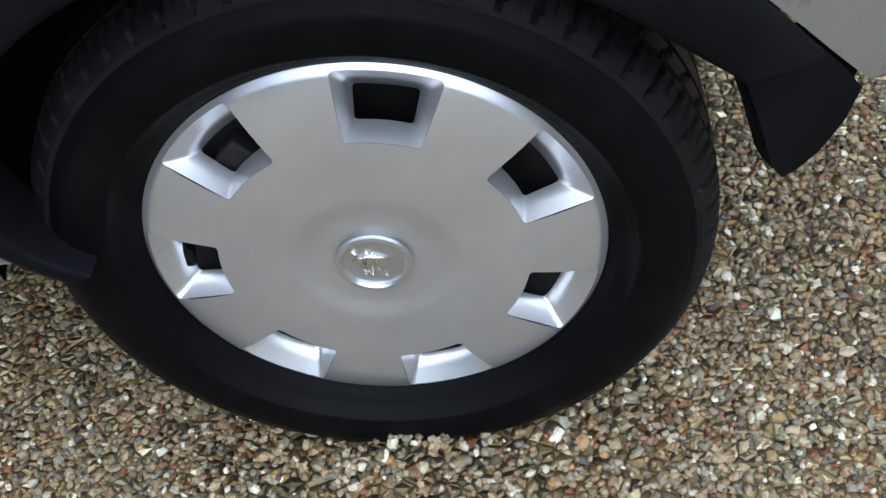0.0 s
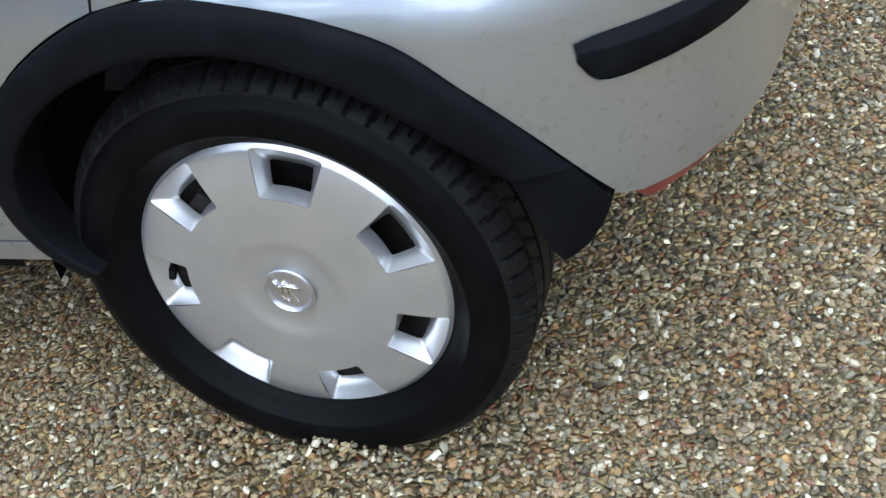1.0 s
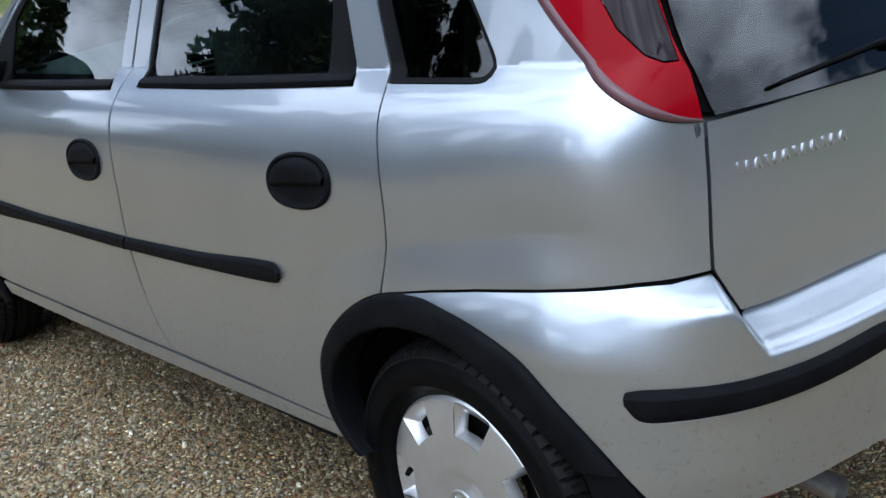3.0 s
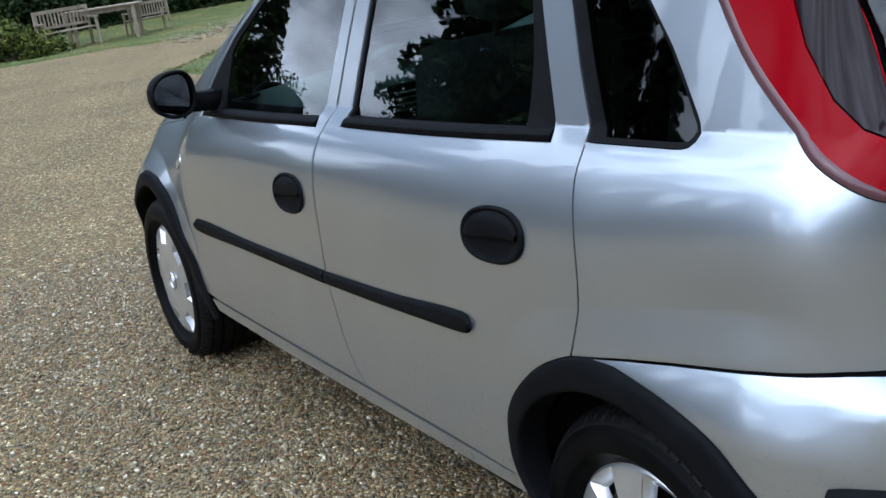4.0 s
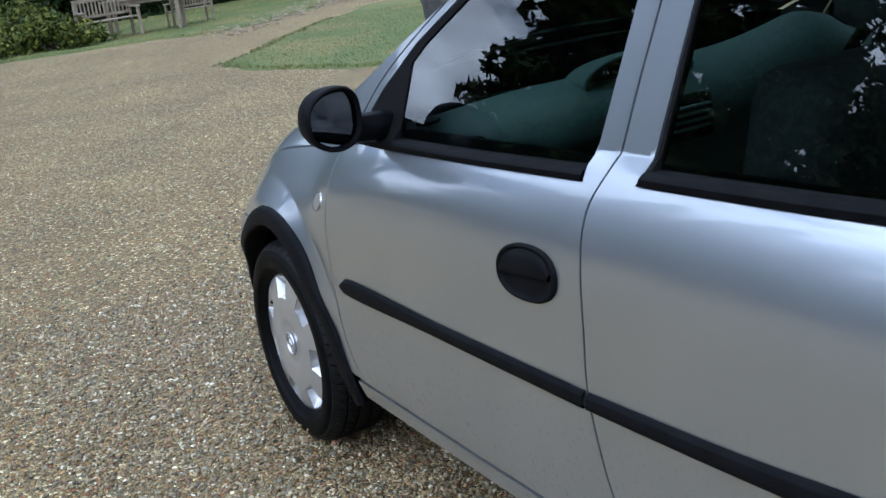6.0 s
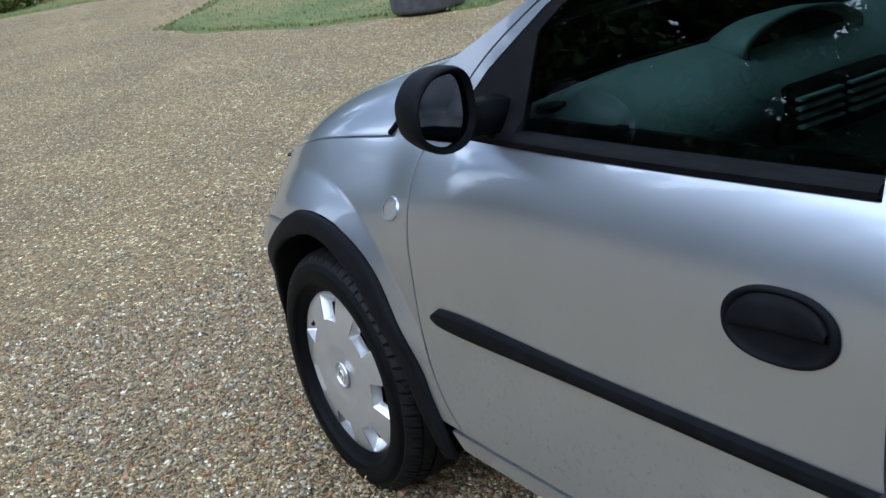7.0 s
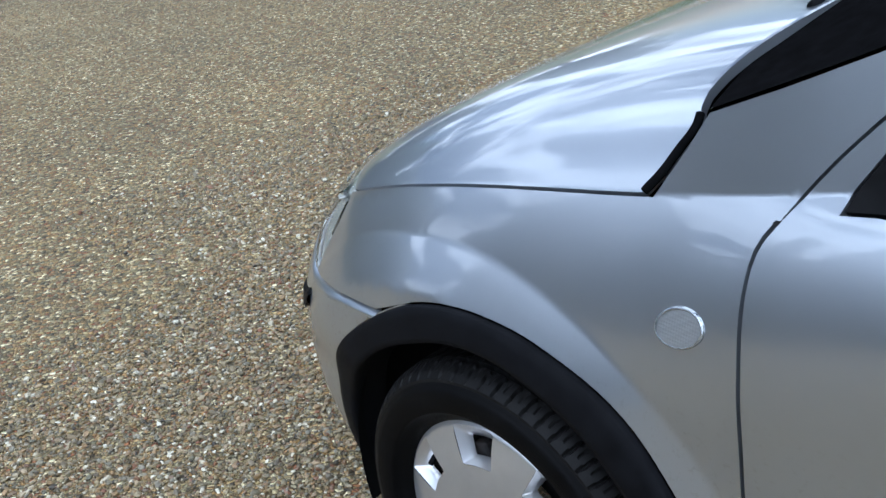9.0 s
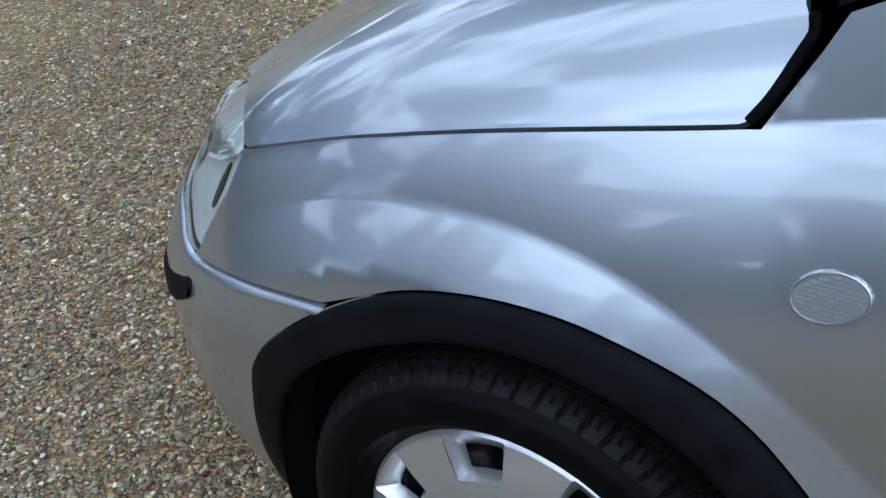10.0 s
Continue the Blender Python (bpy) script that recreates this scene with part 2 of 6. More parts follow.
def curve(pts, n):
    """Centripetal curve through points, n samples evenly along it."""
    p = np.array(pts, float)
    p = np.vstack([2 * p[0] - p[1], p, 2 * p[-1] - p[-2]])
    out = []
    for i in range(1, len(p) - 2):
        a, b, c, d = p[i - 1], p[i], p[i + 1], p[i + 2]
        k = np.r_[0, np.cumsum([np.linalg.norm(q) ** 0.5 + 1e-9 for q in (b - a, c - b, d - c)])]
        t = np.linspace(k[1], k[2], 24, endpoint=False)[:, None]
        a1 = (k[1] - t) / (k[1] - k[0]) * a + (t - k[0]) / (k[1] - k[0]) * b
        a2 = (k[2] - t) / (k[2] - k[1]) * b + (t - k[1]) / (k[2] - k[1]) * c
        a3 = (k[3] - t) / (k[3] - k[2]) * c + (t - k[2]) / (k[3] - k[2]) * d
        b1 = (k[2] - t) / (k[2] - k[0]) * a1 + (t - k[0]) / (k[2] - k[0]) * a2
        b2 = (k[3] - t) / (k[3] - k[1]) * a2 + (t - k[1]) / (k[3] - k[1]) * a3
        out.append((k[2] - t) / (k[2] - k[1]) * b1 + (t - k[1]) / (k[2] - k[1]) * b2)
    q = np.vstack(out + [p[-2:-1]])
    s = np.r_[0, np.cumsum(np.linalg.norm(np.diff(q, axis=0), axis=1))]
    w = np.linspace(0, s[-1], n)
    return np.stack([np.interp(w, s, q[:, k]) for k in range(q.shape[1])], 1)


# the widest outline of the car, seen from above, front centre to rear centre round the left side
PLAN = [(-3.28, 0.79), (-3.268, 0.56), (-3.222, 0.345), (-3.145, 0.205), (-3.075, 0.138), (-2.975, 0.082), (-2.82, 0.035), (-2.6, 0.0), (-2.2, -0.018),
        (-1.5, -0.028), (-0.6, -0.03), (0.0, -0.027), (0.2, -0.016), (0.36, 0.018), (0.46, 0.085), (0.515, 0.2), (0.545, 0.38),
        (0.57, 0.58), (0.578, 0.79)]
HALF = curve(PLAN, 900)
for _ in range(40):
    HALF[1:-1] = (HALF[:-2] + 2 * HALF[1:-1] + HALF[2:]) / 4
_k = np.linspace(0, 899, 3597)
HALF = np.stack([np.interp(_k, np.arange(900), HALF[:, j]) for j in (0, 1)], 1)
for _ in range(60):
    HALF[1:-1] = (HALF[:-2] + 2 * HALF[1:-1] + HALF[2:]) / 4
FULL = np.vstack([HALF, np.stack([HALF[-2::-1, 0], 2 * CY - HALF[-2::-1, 1]], 1)])
STEP = np.linalg.norm(np.diff(HALF, axis=0), axis=1).mean()
LEN = STEP * (len(FULL) - 1)
ARC = np.linspace(0, LEN, len(FULL))
_t = np.gradient(FULL, axis=0)
for _ in range(220):
    _t[1:-1] = (_t[:-2] + 2 * _t[1:-1] + _t[2:]) / 4
_t[-1] = (0, 1)
_t[0] = (0, -1)
_t /= np.linalg.norm(_t, axis=1)[:, None]
NORM = np.stack([_t[:, 1], -_t[:, 0]], 1)      # outwards
ZS = curve([(-3.3, 0.60), (-3.1, 0.648), (-2.9, 0.713), (-2.7, 0.774), (-2.53, 0.811), (-2.34, 0.839), (-2.22, 0.855), (-2.03, 0.892), (-1.8, 0.938), (-1.07, 0.975), (-0.1, 1.0), (0.2, 1.01), (0.6, 1.02)], 300)
for _ in range(30):
    ZS[1:-1] = (ZS[:-2] + 2 * ZS[1:-1] + ZS[2:]) / 4
ZS = np.stack([np.interp(np.linspace(0, 299, 2393), np.arange(300), ZS[:, j]) for j in (0, 1)], 1)
for _ in range(60):
    ZS[1:-1] = (ZS[:-2] + 2 * ZS[1:-1] + ZS[2:]) / 4
ZS_X, ZS_Z = ZS[:, 0], ZS[:, 1]
REAR_UP = np.array([(0.5, 0.072), (0.72, 0.074), (0.8, 0.082), (0.95, 0.1), (1.0, 0.115), (1.38, 0.33), (1.45, 0.38)])
# where the quarter panel ends above the bumper: way round, height, the shoulder's height and depth
Q_S = [3.64, 3.74, 3.84, 3.94, 4.07, 4.19, 4.34]
Q_Z = [0.655, 0.664, 0.685, 0.701, 0.715, 0.723, 0.724]
Q_H = [0.014, 0.022, 0.045, 0.08, 0.11, 0.12, 0.12]
Q_IN = [0.0, 0.004, 0.018, 0.031, 0.043, 0.048, 0.048]
_q = np.linspace(3.5, 4.5, 501)
Q_Z, Q_H, Q_IN = (np.interp(_q, Q_S, t) for t in (Q_Z, Q_H, Q_IN))
Q_S = _q
for _ in range(150):
    for t in (Q_Z, Q_H, Q_IN):
        t[1:-1] = (t[:-2] + 2 * t[1:-1] + t[2:]) / 4
REAR = np.array([(0.2, 0.09), (0.26, 0.04), (0.34, 0.01), (0.45, 0.0), (0.62, 0.0), (0.69, 0.002), (0.70, 0.008), (0.709, 0.024), (0.725, 0.088), (0.74, 0.088), (0.8, 0.085),
                 (0.95, 0.1), (1.0, 0.115), (1.38, 0.33), (1.45, 0.38)])
FRONT = np.array([(0.15, 0.06), (0.22, 0.03), (0.32, 0.004), (0.42, 0.0), (0.5, 0.006), (0.56, 0.032), (0.6, 0.06), (0.7, 0.135), (0.8, 0.26), (0.9, 0.45)])


def pick(table, z, w=0.012):
    return sum(np.interp(z + k * w, table[:, 0], table[:, 1]) for k in (-1.5, -0.5, 0.5, 1.5)) / 4


CREASE = curve([(-0.36, 0.46), (-0.33, 0.55), (-0.3, 0.62), (-0.247, 0.676), (-0.181, 0.71), (-0.069, 0.737), (0.011, 0.754), (0.105, 0.769), (0.187, 0.781), (0.292, 0.79), (0.37, 0.792)], 80)


def side_inset(x, z, pane=False):
    """How far the flank stands in from the widest outline, by place along the car and height."""
    zs = np.interp(x, ZS_X, ZS_Z)
    t = np.clip((z - zs + 0.25) / 0.25, 0, None)
    p = 2.0 + 1.0 * smooth(-2.2, -1.85, x)
    up = np.where((t < 1) & (not pane), 0.09 * t ** p, 0.09 + (z - zs) * 0.32)
    down = 0.05 * np.clip((0.42 - z) / 0.24, 0, 1) ** 2
    # flares that start at a crease above each wheel
    rf = np.hypot((x + 2.50) * np.where(x > -2.5, 0.85, 0.72), z - 0.30)
    flare = 0.02 * soft_ramp((0.441 - rf) / 0.066) * smooth(0.42, 0.54, z)
    crease = np.interp(x, CREASE[:, 0], CREASE[:, 1])
    flare = flare + 0.013 * soft_ramp((crease - z) / 0.07) * (smooth(-0.36, -0.2, x) - smooth(0.22, 0.36, x)) * smooth(0.40, 0.56, z)
    return up + down - flare + (0.010 * (smooth(-2.95, -2.7, x) - smooth(-2.2, -2.0, x)) + 0.006 * (smooth(-0.4, -0.2, x) - smooth(0.15, 0.36, x))) * smooth(0.42, 0.62, z)


def body(s, z, off=0.0, gate=False, pane=False):
    """The car's skin: way round the outline and height to a place. off: metres outwards. pane: side glass, straight down past the waist. gate: the tailgate, which runs on behind the bumper."""
    s, z = np.broadcast_arrays(np.asarray(s, float) % LEN, np.asarray(z, float))
    x, y = np.interp(s, ARC, FULL[:, 0]), np.interp(s, ARC, FULL[:, 1])
    nx, ny = np.interp(s, ARC, NORM[:, 0]), np.interp(s, ARC, NORM[:, 1])
    wr, wf = smooth(0.1, 0.9, nx), smooth(0.1, 0.9, -nx)
    sm = np.minimum(s, LEN - s)
    rear = REAR_UP if gate else REAR
    low = 0.0 if gate else (0.075 - 0.008 * smooth(4.49, 4.99, sm)) * ease((sm - 4.33) / 0.045) * (1 - smooth(0.72, 0.92, z))
    # the bumper's shoulder slopes out from below the quarter panel
    zq, hq = np.interp(sm, Q_S, Q_Z), np.interp(sm, Q_S, Q_H)
    t = 1.0 if gate else np.clip((z - zq + hq) / hq, 0, 1) ** 1.7
    shoulder = np.interp(sm, Q_S, Q_IN) * t * (1 - 0.6 * smooth(0.75, 1.02, z))
    d = (side_inset(x, z, pane) + shoulder) * (1 - wr - wf) + pick(rear, z + low, 0.007) * wr + pick(FRONT, z) * wf - off
    return np.stack([x - nx * d, y - ny * d, z], -1)


_S = ARC[: len(HALF)]


def s_of_x(x, z, off=0.0):
    """The way round the left side at which the skin has this x."""
    return float(np.interp(x, body(_S, np.full(len(_S), z), off)[:, 0], _S))


def s_of_y(y, z, rear=True):
    """The way round at which the skin of the rear (or front) has this y."""
    n = len(_S)
    if rear:
        a = ARC[n - 1040: n + 1036]
        return float(np.interp(y, body(a, np.full(len(a), z))[:, 1], a))
    a = _S[:1040]
    return float(np.interp(-y, -body(a, np.full(len(a), z))[:, 1], a))


def gap_y(x):
    """The bonnet's side joint."""
    zs = np.interp(x, ZS_X, ZS_Z)
    return np.array([float(body(s_of_x(a, b), b)[1]) for a, b in zip(np.atleast_1d(x), np.atleast_1d(zs))])


GX = np.linspace(-3.1, -1.9, 60)
GY = gap_y(GX)
GX, GY = np.linspace(-3.1, -1.9, 473), np.interp(np.linspace(-3.1, -1.9, 473), GX, GY)
for _ in range(60):
    GY[1:-1] = (GY[:-2] + 2 * GY[1:-1] + GY[2:]) / 4
CROWN = curve([(-3.25, 0.025), (-3.12, 0.042), (-3.0, 0.06), (-2.8, 0.085), (-2.5, 0.110), (-2.2, 0.136), (-2.0, 0.145)], 200)
for _ in range(60):
    CROWN[1:-1] = (CROWN[:-2] + 2 * CROWN[1:-1] + CROWN[2:]) / 4


def bonnet_top(x, y, off=0.0):
    x, y = np.asarray(x, float), np.asarray(y, float)
    yy = np.minimum(y, 2 * CY - y)
    e = np.maximum(yy - np.interp(x, GX, GY), 0)
    z = np.interp(x, ZS_X, ZS_Z) + np.interp(x, CROWN[:, 0], CROWN[:, 1]) * (1 - np.exp(-e / 0.095)) + off
    return np.stack([x, y, z], -1)
# end of body surface

# ---- building helpers ----


def mesh_ob(name, verts, faces, mat, smooth_all=True, normals=None):
    me = bpy.data.meshes.new(name)
    me.from_pydata([tuple(map(float, v)) for v in verts], [], [tuple(map(int, f)) for f in faces])
    me.materials.append(mat)
    if smooth_all:
        me.polygons.foreach_set("use_smooth", [True] * len(me.polygons))
    if normals is not None:
        me.normals_split_custom_set_from_vertices([tuple(map(float, v)) for v in normals])
    me.update()
    return new(name, me)


def under(ob, parent, label=""):
    """Make ob a part of parent where it stands. Things stand at their own place, parts at their thing's origin."""
    if parent is not None:
        ob.parent = parent
        if parent.type == "EMPTY" and not parent.parent:
            ob.matrix_parent_inverse = Matrix.Translation(-parent.location)
    return tagged(ob, label) if label else ob


def part(name, bm, mat, parent, label="", smooth_all=True):
    me = bpy.data.meshes.new(name)
    bm.normal_update()
    bm.to_mesh(me)
    bm.free()
    me.materials.append(mat)
    if smooth_all:
        me.polygons.foreach_set("use_smooth", [True] * len(me.polygons))
    return under(new(name, me), parent, label)


def inside(poly, pts):
    x, y = pts[:, 0][:, None], pts[:, 1][:, None]
    a, b = poly, np.roll(poly, -1, axis=0)
    with np.errstate(divide="ignore", invalid="ignore"):
        cross = ((a[:, 1] > y) != (b[:, 1] > y)) & (x < (b[:, 0] - a[:, 0]) * (y - a[:, 1]) / (b[:, 1] - a[:, 1]) + a[:, 0])
    return cross.sum(1) % 2 == 1


def dense(poly, step=0.015):
    """The closed outline with points at most a step apart; corners stay."""
    p, out = np.array(poly, float), []
    for a, b in zip(p, np.roll(p, -1, axis=0)):
        n = max(1, int(np.ceil(np.linalg.norm(b - a) / step)))
        out += [a + (b - a) * k / n for k in range(n)]
    return np.array(out)


def shrink(poly, d):
    """The outline moved inwards by d."""
    p = np.array(poly, float)
    area = 0.5 * np.sum(p[:, 0] * np.roll(p[:, 1], -1) - np.roll(p[:, 0], -1) * p[:, 1])
    e1, e2 = p - np.roll(p, 1, axis=0), np.roll(p, -1, axis=0) - p
    n1 = np.stack([-e1[:, 1], e1[:, 0]], 1) / (np.linalg.norm(e1, axis=1)[:, None] + 1e-9)
    n2 = np.stack([-e2[:, 1], e2[:, 0]], 1) / (np.linalg.norm(e2, axis=1)[:, None] + 1e-9)
    m = n1 + n2
    m /= np.maximum((m * m).sum(1), 0.6)[:, None] / 2
    return p + m * d * (1 if area > 0 else -1)


def panel(name, fn, outline, mat, parent, holes=(), step=0.025, inset=0.0022, bevel=0.003, skirt=0.012, out=(0, -1, 0), label="", mirror=False, proud=0.0, lines=(), hole_skirt=True):
    """A sheet cut from a smooth surface fn(u, v, off) along an outline, with rolled edges and returns. mirror: its twin on the car's other side."""
    rings = [shrink(dense(outline), inset)] + [shrink(dense(h), -inset) for h in holes]
    inner = [shrink(rings[0], bevel)] + [shrink(r, -bevel) for r in rings[1:]]
    lo, hi = rings[0].min(0), rings[0].max(0)
    gx, gy = np.meshgrid(np.arange(lo[0] + step / 2, hi[0], step), np.arange(lo[1] + step / 2, hi[1], step))
    grid = np.stack([gx.ravel(), gy.ravel()], 1)
    edge = np.vstack(inner)
    ok = inside(inner[0], grid)
    for r in inner[1:]:
        ok &= ~inside(r, grid)
    grid = grid[ok]
    far = np.array([np.min(np.sum((edge - g) ** 2, axis=1)) for g in grid]) > (0.4 * step) ** 2 if len(grid) else np.zeros(0, bool)
    grid = grid[far] if len(grid) else grid
    loops, pts, edges = [], [], []
    for r in rings + inner:
        k = len(pts)
        pts += list(r)
        loops.append((k, len(r)))
        edges += [(k + i, k + (i + 1) % len(r)) for i in range(len(r))]
    for ln in lines:
        # rows of points close to both sides of a crease
        q = np.array(ln, float)
        ok = inside(shrink(inner[0], 0.004), q)
        for r in inner[1:]:
            ok &= ~inside(r, q)
        if len(grid):
            grid = grid[np.array([np.min(np.sum((q - g) ** 2, axis=1)) for g in grid]) > 0.007 ** 2]
        k = len(pts)
        keep = np.where(ok)[0]
        pts += list(q[keep])
        edges += [(k + i, k + i + 1) for i in range(len(keep) - 1) if keep[i + 1] == keep[i] + 1]
    pts += list(grid)
    from mathutils.geometry import delaunay_2d_cdt
    res = delaunay_2d_cdt([Vector(p) for p in pts], edges, [], 0, 1e-6)
    uv = np.array([tuple(v) for v in res[0]])
    tri = np.array([f for f in res[2]])
    mid = uv[tri].mean(1)
    ok = inside(rings[0], mid)
    for r in rings[1:]:
        ok &= ~inside(r, mid)
    tri = tri[ok]
    first = np.zeros(len(uv), bool)
    n_ring = sum(len(r) for r in rings)
    index = {}
    for j, orig in enumerate(res[3]):
        for o in orig:
            index[o] = j
            if o < n_ring:
                first[j] = True
    h = 0.02 if mat in (side_glass, privacy_glass) else 2.5e-3
    pos = fn(uv[:, 0], uv[:, 1], proud)
    nor = np.cross(fn(uv[:, 0] + h, uv[:, 1], proud) - fn(uv[:, 0] - h, uv[:, 1], proud), fn(uv[:, 0], uv[:, 1] + h, proud) - fn(uv[:, 0], uv[:, 1] - h, proud))
    nor /= np.linalg.norm(nor, axis=1)[:, None] + 1e-12
    sgn = np.sign((nor * np.array(out)).sum(1).mean()) or 1
    nor *= sgn
    if mat in (side_glass, privacy_glass):
        # one even sheet of glass
        k = int(np.argmax(np.abs(out)))
        a, b = (j for j in range(3) if j != k)
        p, q = pos[:, a] - pos[:, a].mean(), pos[:, b] - pos[:, b].mean()
        m = np.stack([np.ones_like(p), p, q, p * p, p * q, q * q], 1)
        w = np.linalg.lstsq(m, pos[:, k], rcond=None)[0]
        pos[:, k] = m @ w
        nor = np.zeros_like(pos)
        nor[:, k], nor[:, a], nor[:, b] = 1, -(w[1] + 2 * w[3] * p + w[4] * q), -(w[2] + w[4] * p + 2 * w[5] * q)
        nor *= out[k] / np.linalg.norm(nor, axis=1)[:, None]
    pos = pos - nor * (first[:, None] * min(0.0018, bevel * 0.6))
    verts, norms, faces = list(pos), list(nor), []
    for a, b, c in tri:
        g = np.cross(pos[b] - pos[a], pos[c] - pos[a])
        faces.append((a, b, c) if g @ nor[a] > 0 else (a, c, b))
    for k, n in loops[: len(rings) if hole_skirt else 1]:
        ids = [index[k + i] for i in range(n)]
        top, low = len(verts), len(verts) + n
        cen = pos[ids].mean(0)
        side = [np.cross(pos[ids[(i + 1) % n]] - pos[ids[i - 1]], nor[ids[i]]) for i in range(n)]
        want = pos[ids] - cen
        flip = np.sign(sum(s @ w for s, w in zip(side, want))) * (1 if k == 0 else -1)
        side = [flip * s / (np.linalg.norm(s) + 1e-12) for s in side]
        verts += [pos[i] for i in ids] + [pos[i] - nor[i] * skirt for i in ids]
        norms += side * 2
        for i in range(n):
            j = (i + 1) % n
            q = (top + i, top + j, low + j, low + i)
            g = np.cross(verts[q[1]] - verts[q[0]], verts[q[3]] - verts[q[0]])
            faces.append(q if g @ side[i] > 0 else q[::-1])
    ob = under(mesh_ob(name, verts, faces, mat, True, norms), parent, label)
    if mirror:
        v2, n2 = np.array(verts), np.array(norms)
        v2[:, 1] = 2 * CY - v2[:, 1]
        n2[:, 1] *= -1
        twin = under(mesh_ob(name, v2, [f[::-1] for f in faces], mat, True, n2), parent, label)
        return ob, twin
    return ob


def loft(name, rows, mat, parent, label="", closed=False, caps=False, mirror=False):
    """A skin over rows of points, each row as long as the others. closed: rows are rings."""
    r = np.array(rows, float)
    n, m = r.shape[:2]
    faces = []
    for i in range(n - 1):
        for j in range(m if closed else m - 1):
            k = (j + 1) % m
            faces.append((i * m + j, i * m + k, (i + 1) * m + k, (i + 1) * m + j))
    if caps:
        faces += [tuple(range(m))[::-1], tuple((n - 1) * m + k for k in range(m))]
    v = r.reshape(-1, 3)
    obs = []
    for turn in range(2 if mirror else 1):
        bm = bmesh.new()
        vs = [bm.verts.new((p[0], 2 * CY - p[1] if turn else p[1], p[2])) for p in v]
        for f in faces:
            try:
                bm.faces.new([vs[k] for k in f])
            except ValueError:
                pass
        bmesh.ops.recalc_face_normals(bm, faces=bm.faces)
        obs.append(part(name, bm, mat, parent, label))
    return obs if mirror else obs[0]


def box(bm, lo, hi, m=Matrix(), bevel=0.0):
    """A block with broken edges."""
    lo, hi = Vector(lo), Vector(hi)
    got = bmesh.ops.create_cube(bm, size=1, matrix=m @ Matrix.Translation((lo + hi) / 2) @ Matrix.Diagonal((*(hi - lo), 1)))
    if bevel:
        es = list({e for v in got["verts"] for e in v.link_edges})
        bmesh.ops.bevel(bm, geom=es, offset=bevel, segments=2, affect="EDGES", profile=0.6)
    return bm


def tube(bm, path, radius, sides=10, caps=True):
    """A round bar along a path; radius one number or one a point."""
    p = np.array(path, float)
    rad = np.broadcast_to(np.asarray(radius, float), (len(p),))
    t = np.gradient(p, axis=0)
    up, rings = np.array([0.0, 0, 1]), []
    for i, q in enumerate(p):
        d = t[i] / (np.linalg.norm(t[i]) + 1e-12)
        a = np.cross(d, up if abs(d[2]) < 0.95 else np.array([1.0, 0, 0]))
        a /= np.linalg.norm(a)
        b = np.cross(d, a)
        rings.append([bm.verts.new(q + rad[i] * (np.cos(w) * a + np.sin(w) * b)) for w in np.arange(sides) * 2 * np.pi / sides])
    for r1, r2 in zip(rings, rings[1:]):
        for k in range(sides):
            bm.faces.new((r1[k], r1[(k + 1) % sides], r2[(k + 1) % sides], r2[k]))
    if caps:
        bm.faces.new(rings[0][::-1])
        bm.faces.new(rings[-1])
    return bm


def xz(pts, off=0.0):
    """Places along the left flank (x, z) to the skin's own (way round, z)."""
    return [(s_of_x(x, z), z) for x, z in pts]


def band(name, a, b, mat, parent, profile, label="", mirror=True):
    """A moulding on the skin between two lines; profile: (share of the way across, height off the skin)."""
    a, b = np.array(a, float), np.array(b, float)
    rows = []
    for w, h in profile:
        q = a + (b - a) * w
        rows.append(body(q[:, 0], q[:, 1], h))
    return loft(name, np.array(rows), mat, parent, label, mirror=mirror)

# ---- the car: its skin ----
car = new("car")
car.location = (-1.25, CY, 0.0)
tagged(car, "silver five-door hatchback with black trim parked on gravel", "car")
OUT = (0, -1, 0)


def gate(s, z, off=0.0):
    """The skin without the bumper's shoulder and ledge."""
    return body(s, z, off, True)


def glazing(s, z, off=0.0):
    return body(s, z, off, False, True)


DOOR_F = [(-1.955, 0.34), (-2.015, 0.428), (-2.044, 0.535), (-2.047, 0.648), (-2.050, 0.732), (-2.056, 0.797), (-2.053, 0.842), (-2.032, 0.876)]
PILLAR_GAP = [(-1.98, 0.94), (-1.90, 1.018), (-1.79, 1.095), (-1.6, 1.205), (-1.38, 1.315), (-1.2, 1.375)]
GAP_B = [(-0.955, 1.375), (-0.976, 1.214), (-0.997, 1.094), (-1.017, 0.961), (-1.03, 0.91), (-1.03, 0.884), (-1.024, 0.806), (-1.026, 0.722), (-1.031, 0.62),
         (-1.013, 0.523), (-0.983, 0.441), (-0.92, 0.362)]
ARCH_R = [(-0.292, 0.366), (-0.309, 0.41), (-0.31, 0.458), (-0.296, 0.509), (-0.217, 0.594), (-0.095, 0.658), (-0.02, 0.667), (0.057, 0.657), (0.14, 0.636), (0.205, 0.606), (0.26, 0.555), (0.308, 0.502), (0.389, 0.404)]
ARCH_R_IN = [(-0.262, 0.365), (-0.276, 0.40), (-0.277, 0.438), (-0.258, 0.487), (-0.185, 0.56), (-0.083, 0.605), (-0.01, 0.613), (0.04, 0.61), (0.1, 0.592), (0.149, 0.568), (0.21, 0.525), (0.261, 0.477), (0.33, 0.38)]
GAP_C = [(-0.095, 0.658), (-0.083, 0.717), (-0.074, 0.794), (-0.08, 0.869), (-0.098, 0.94), (-0.107, 0.982), (-0.158, 1.084), (-0.21, 1.199), (-0.295, 1.375)]
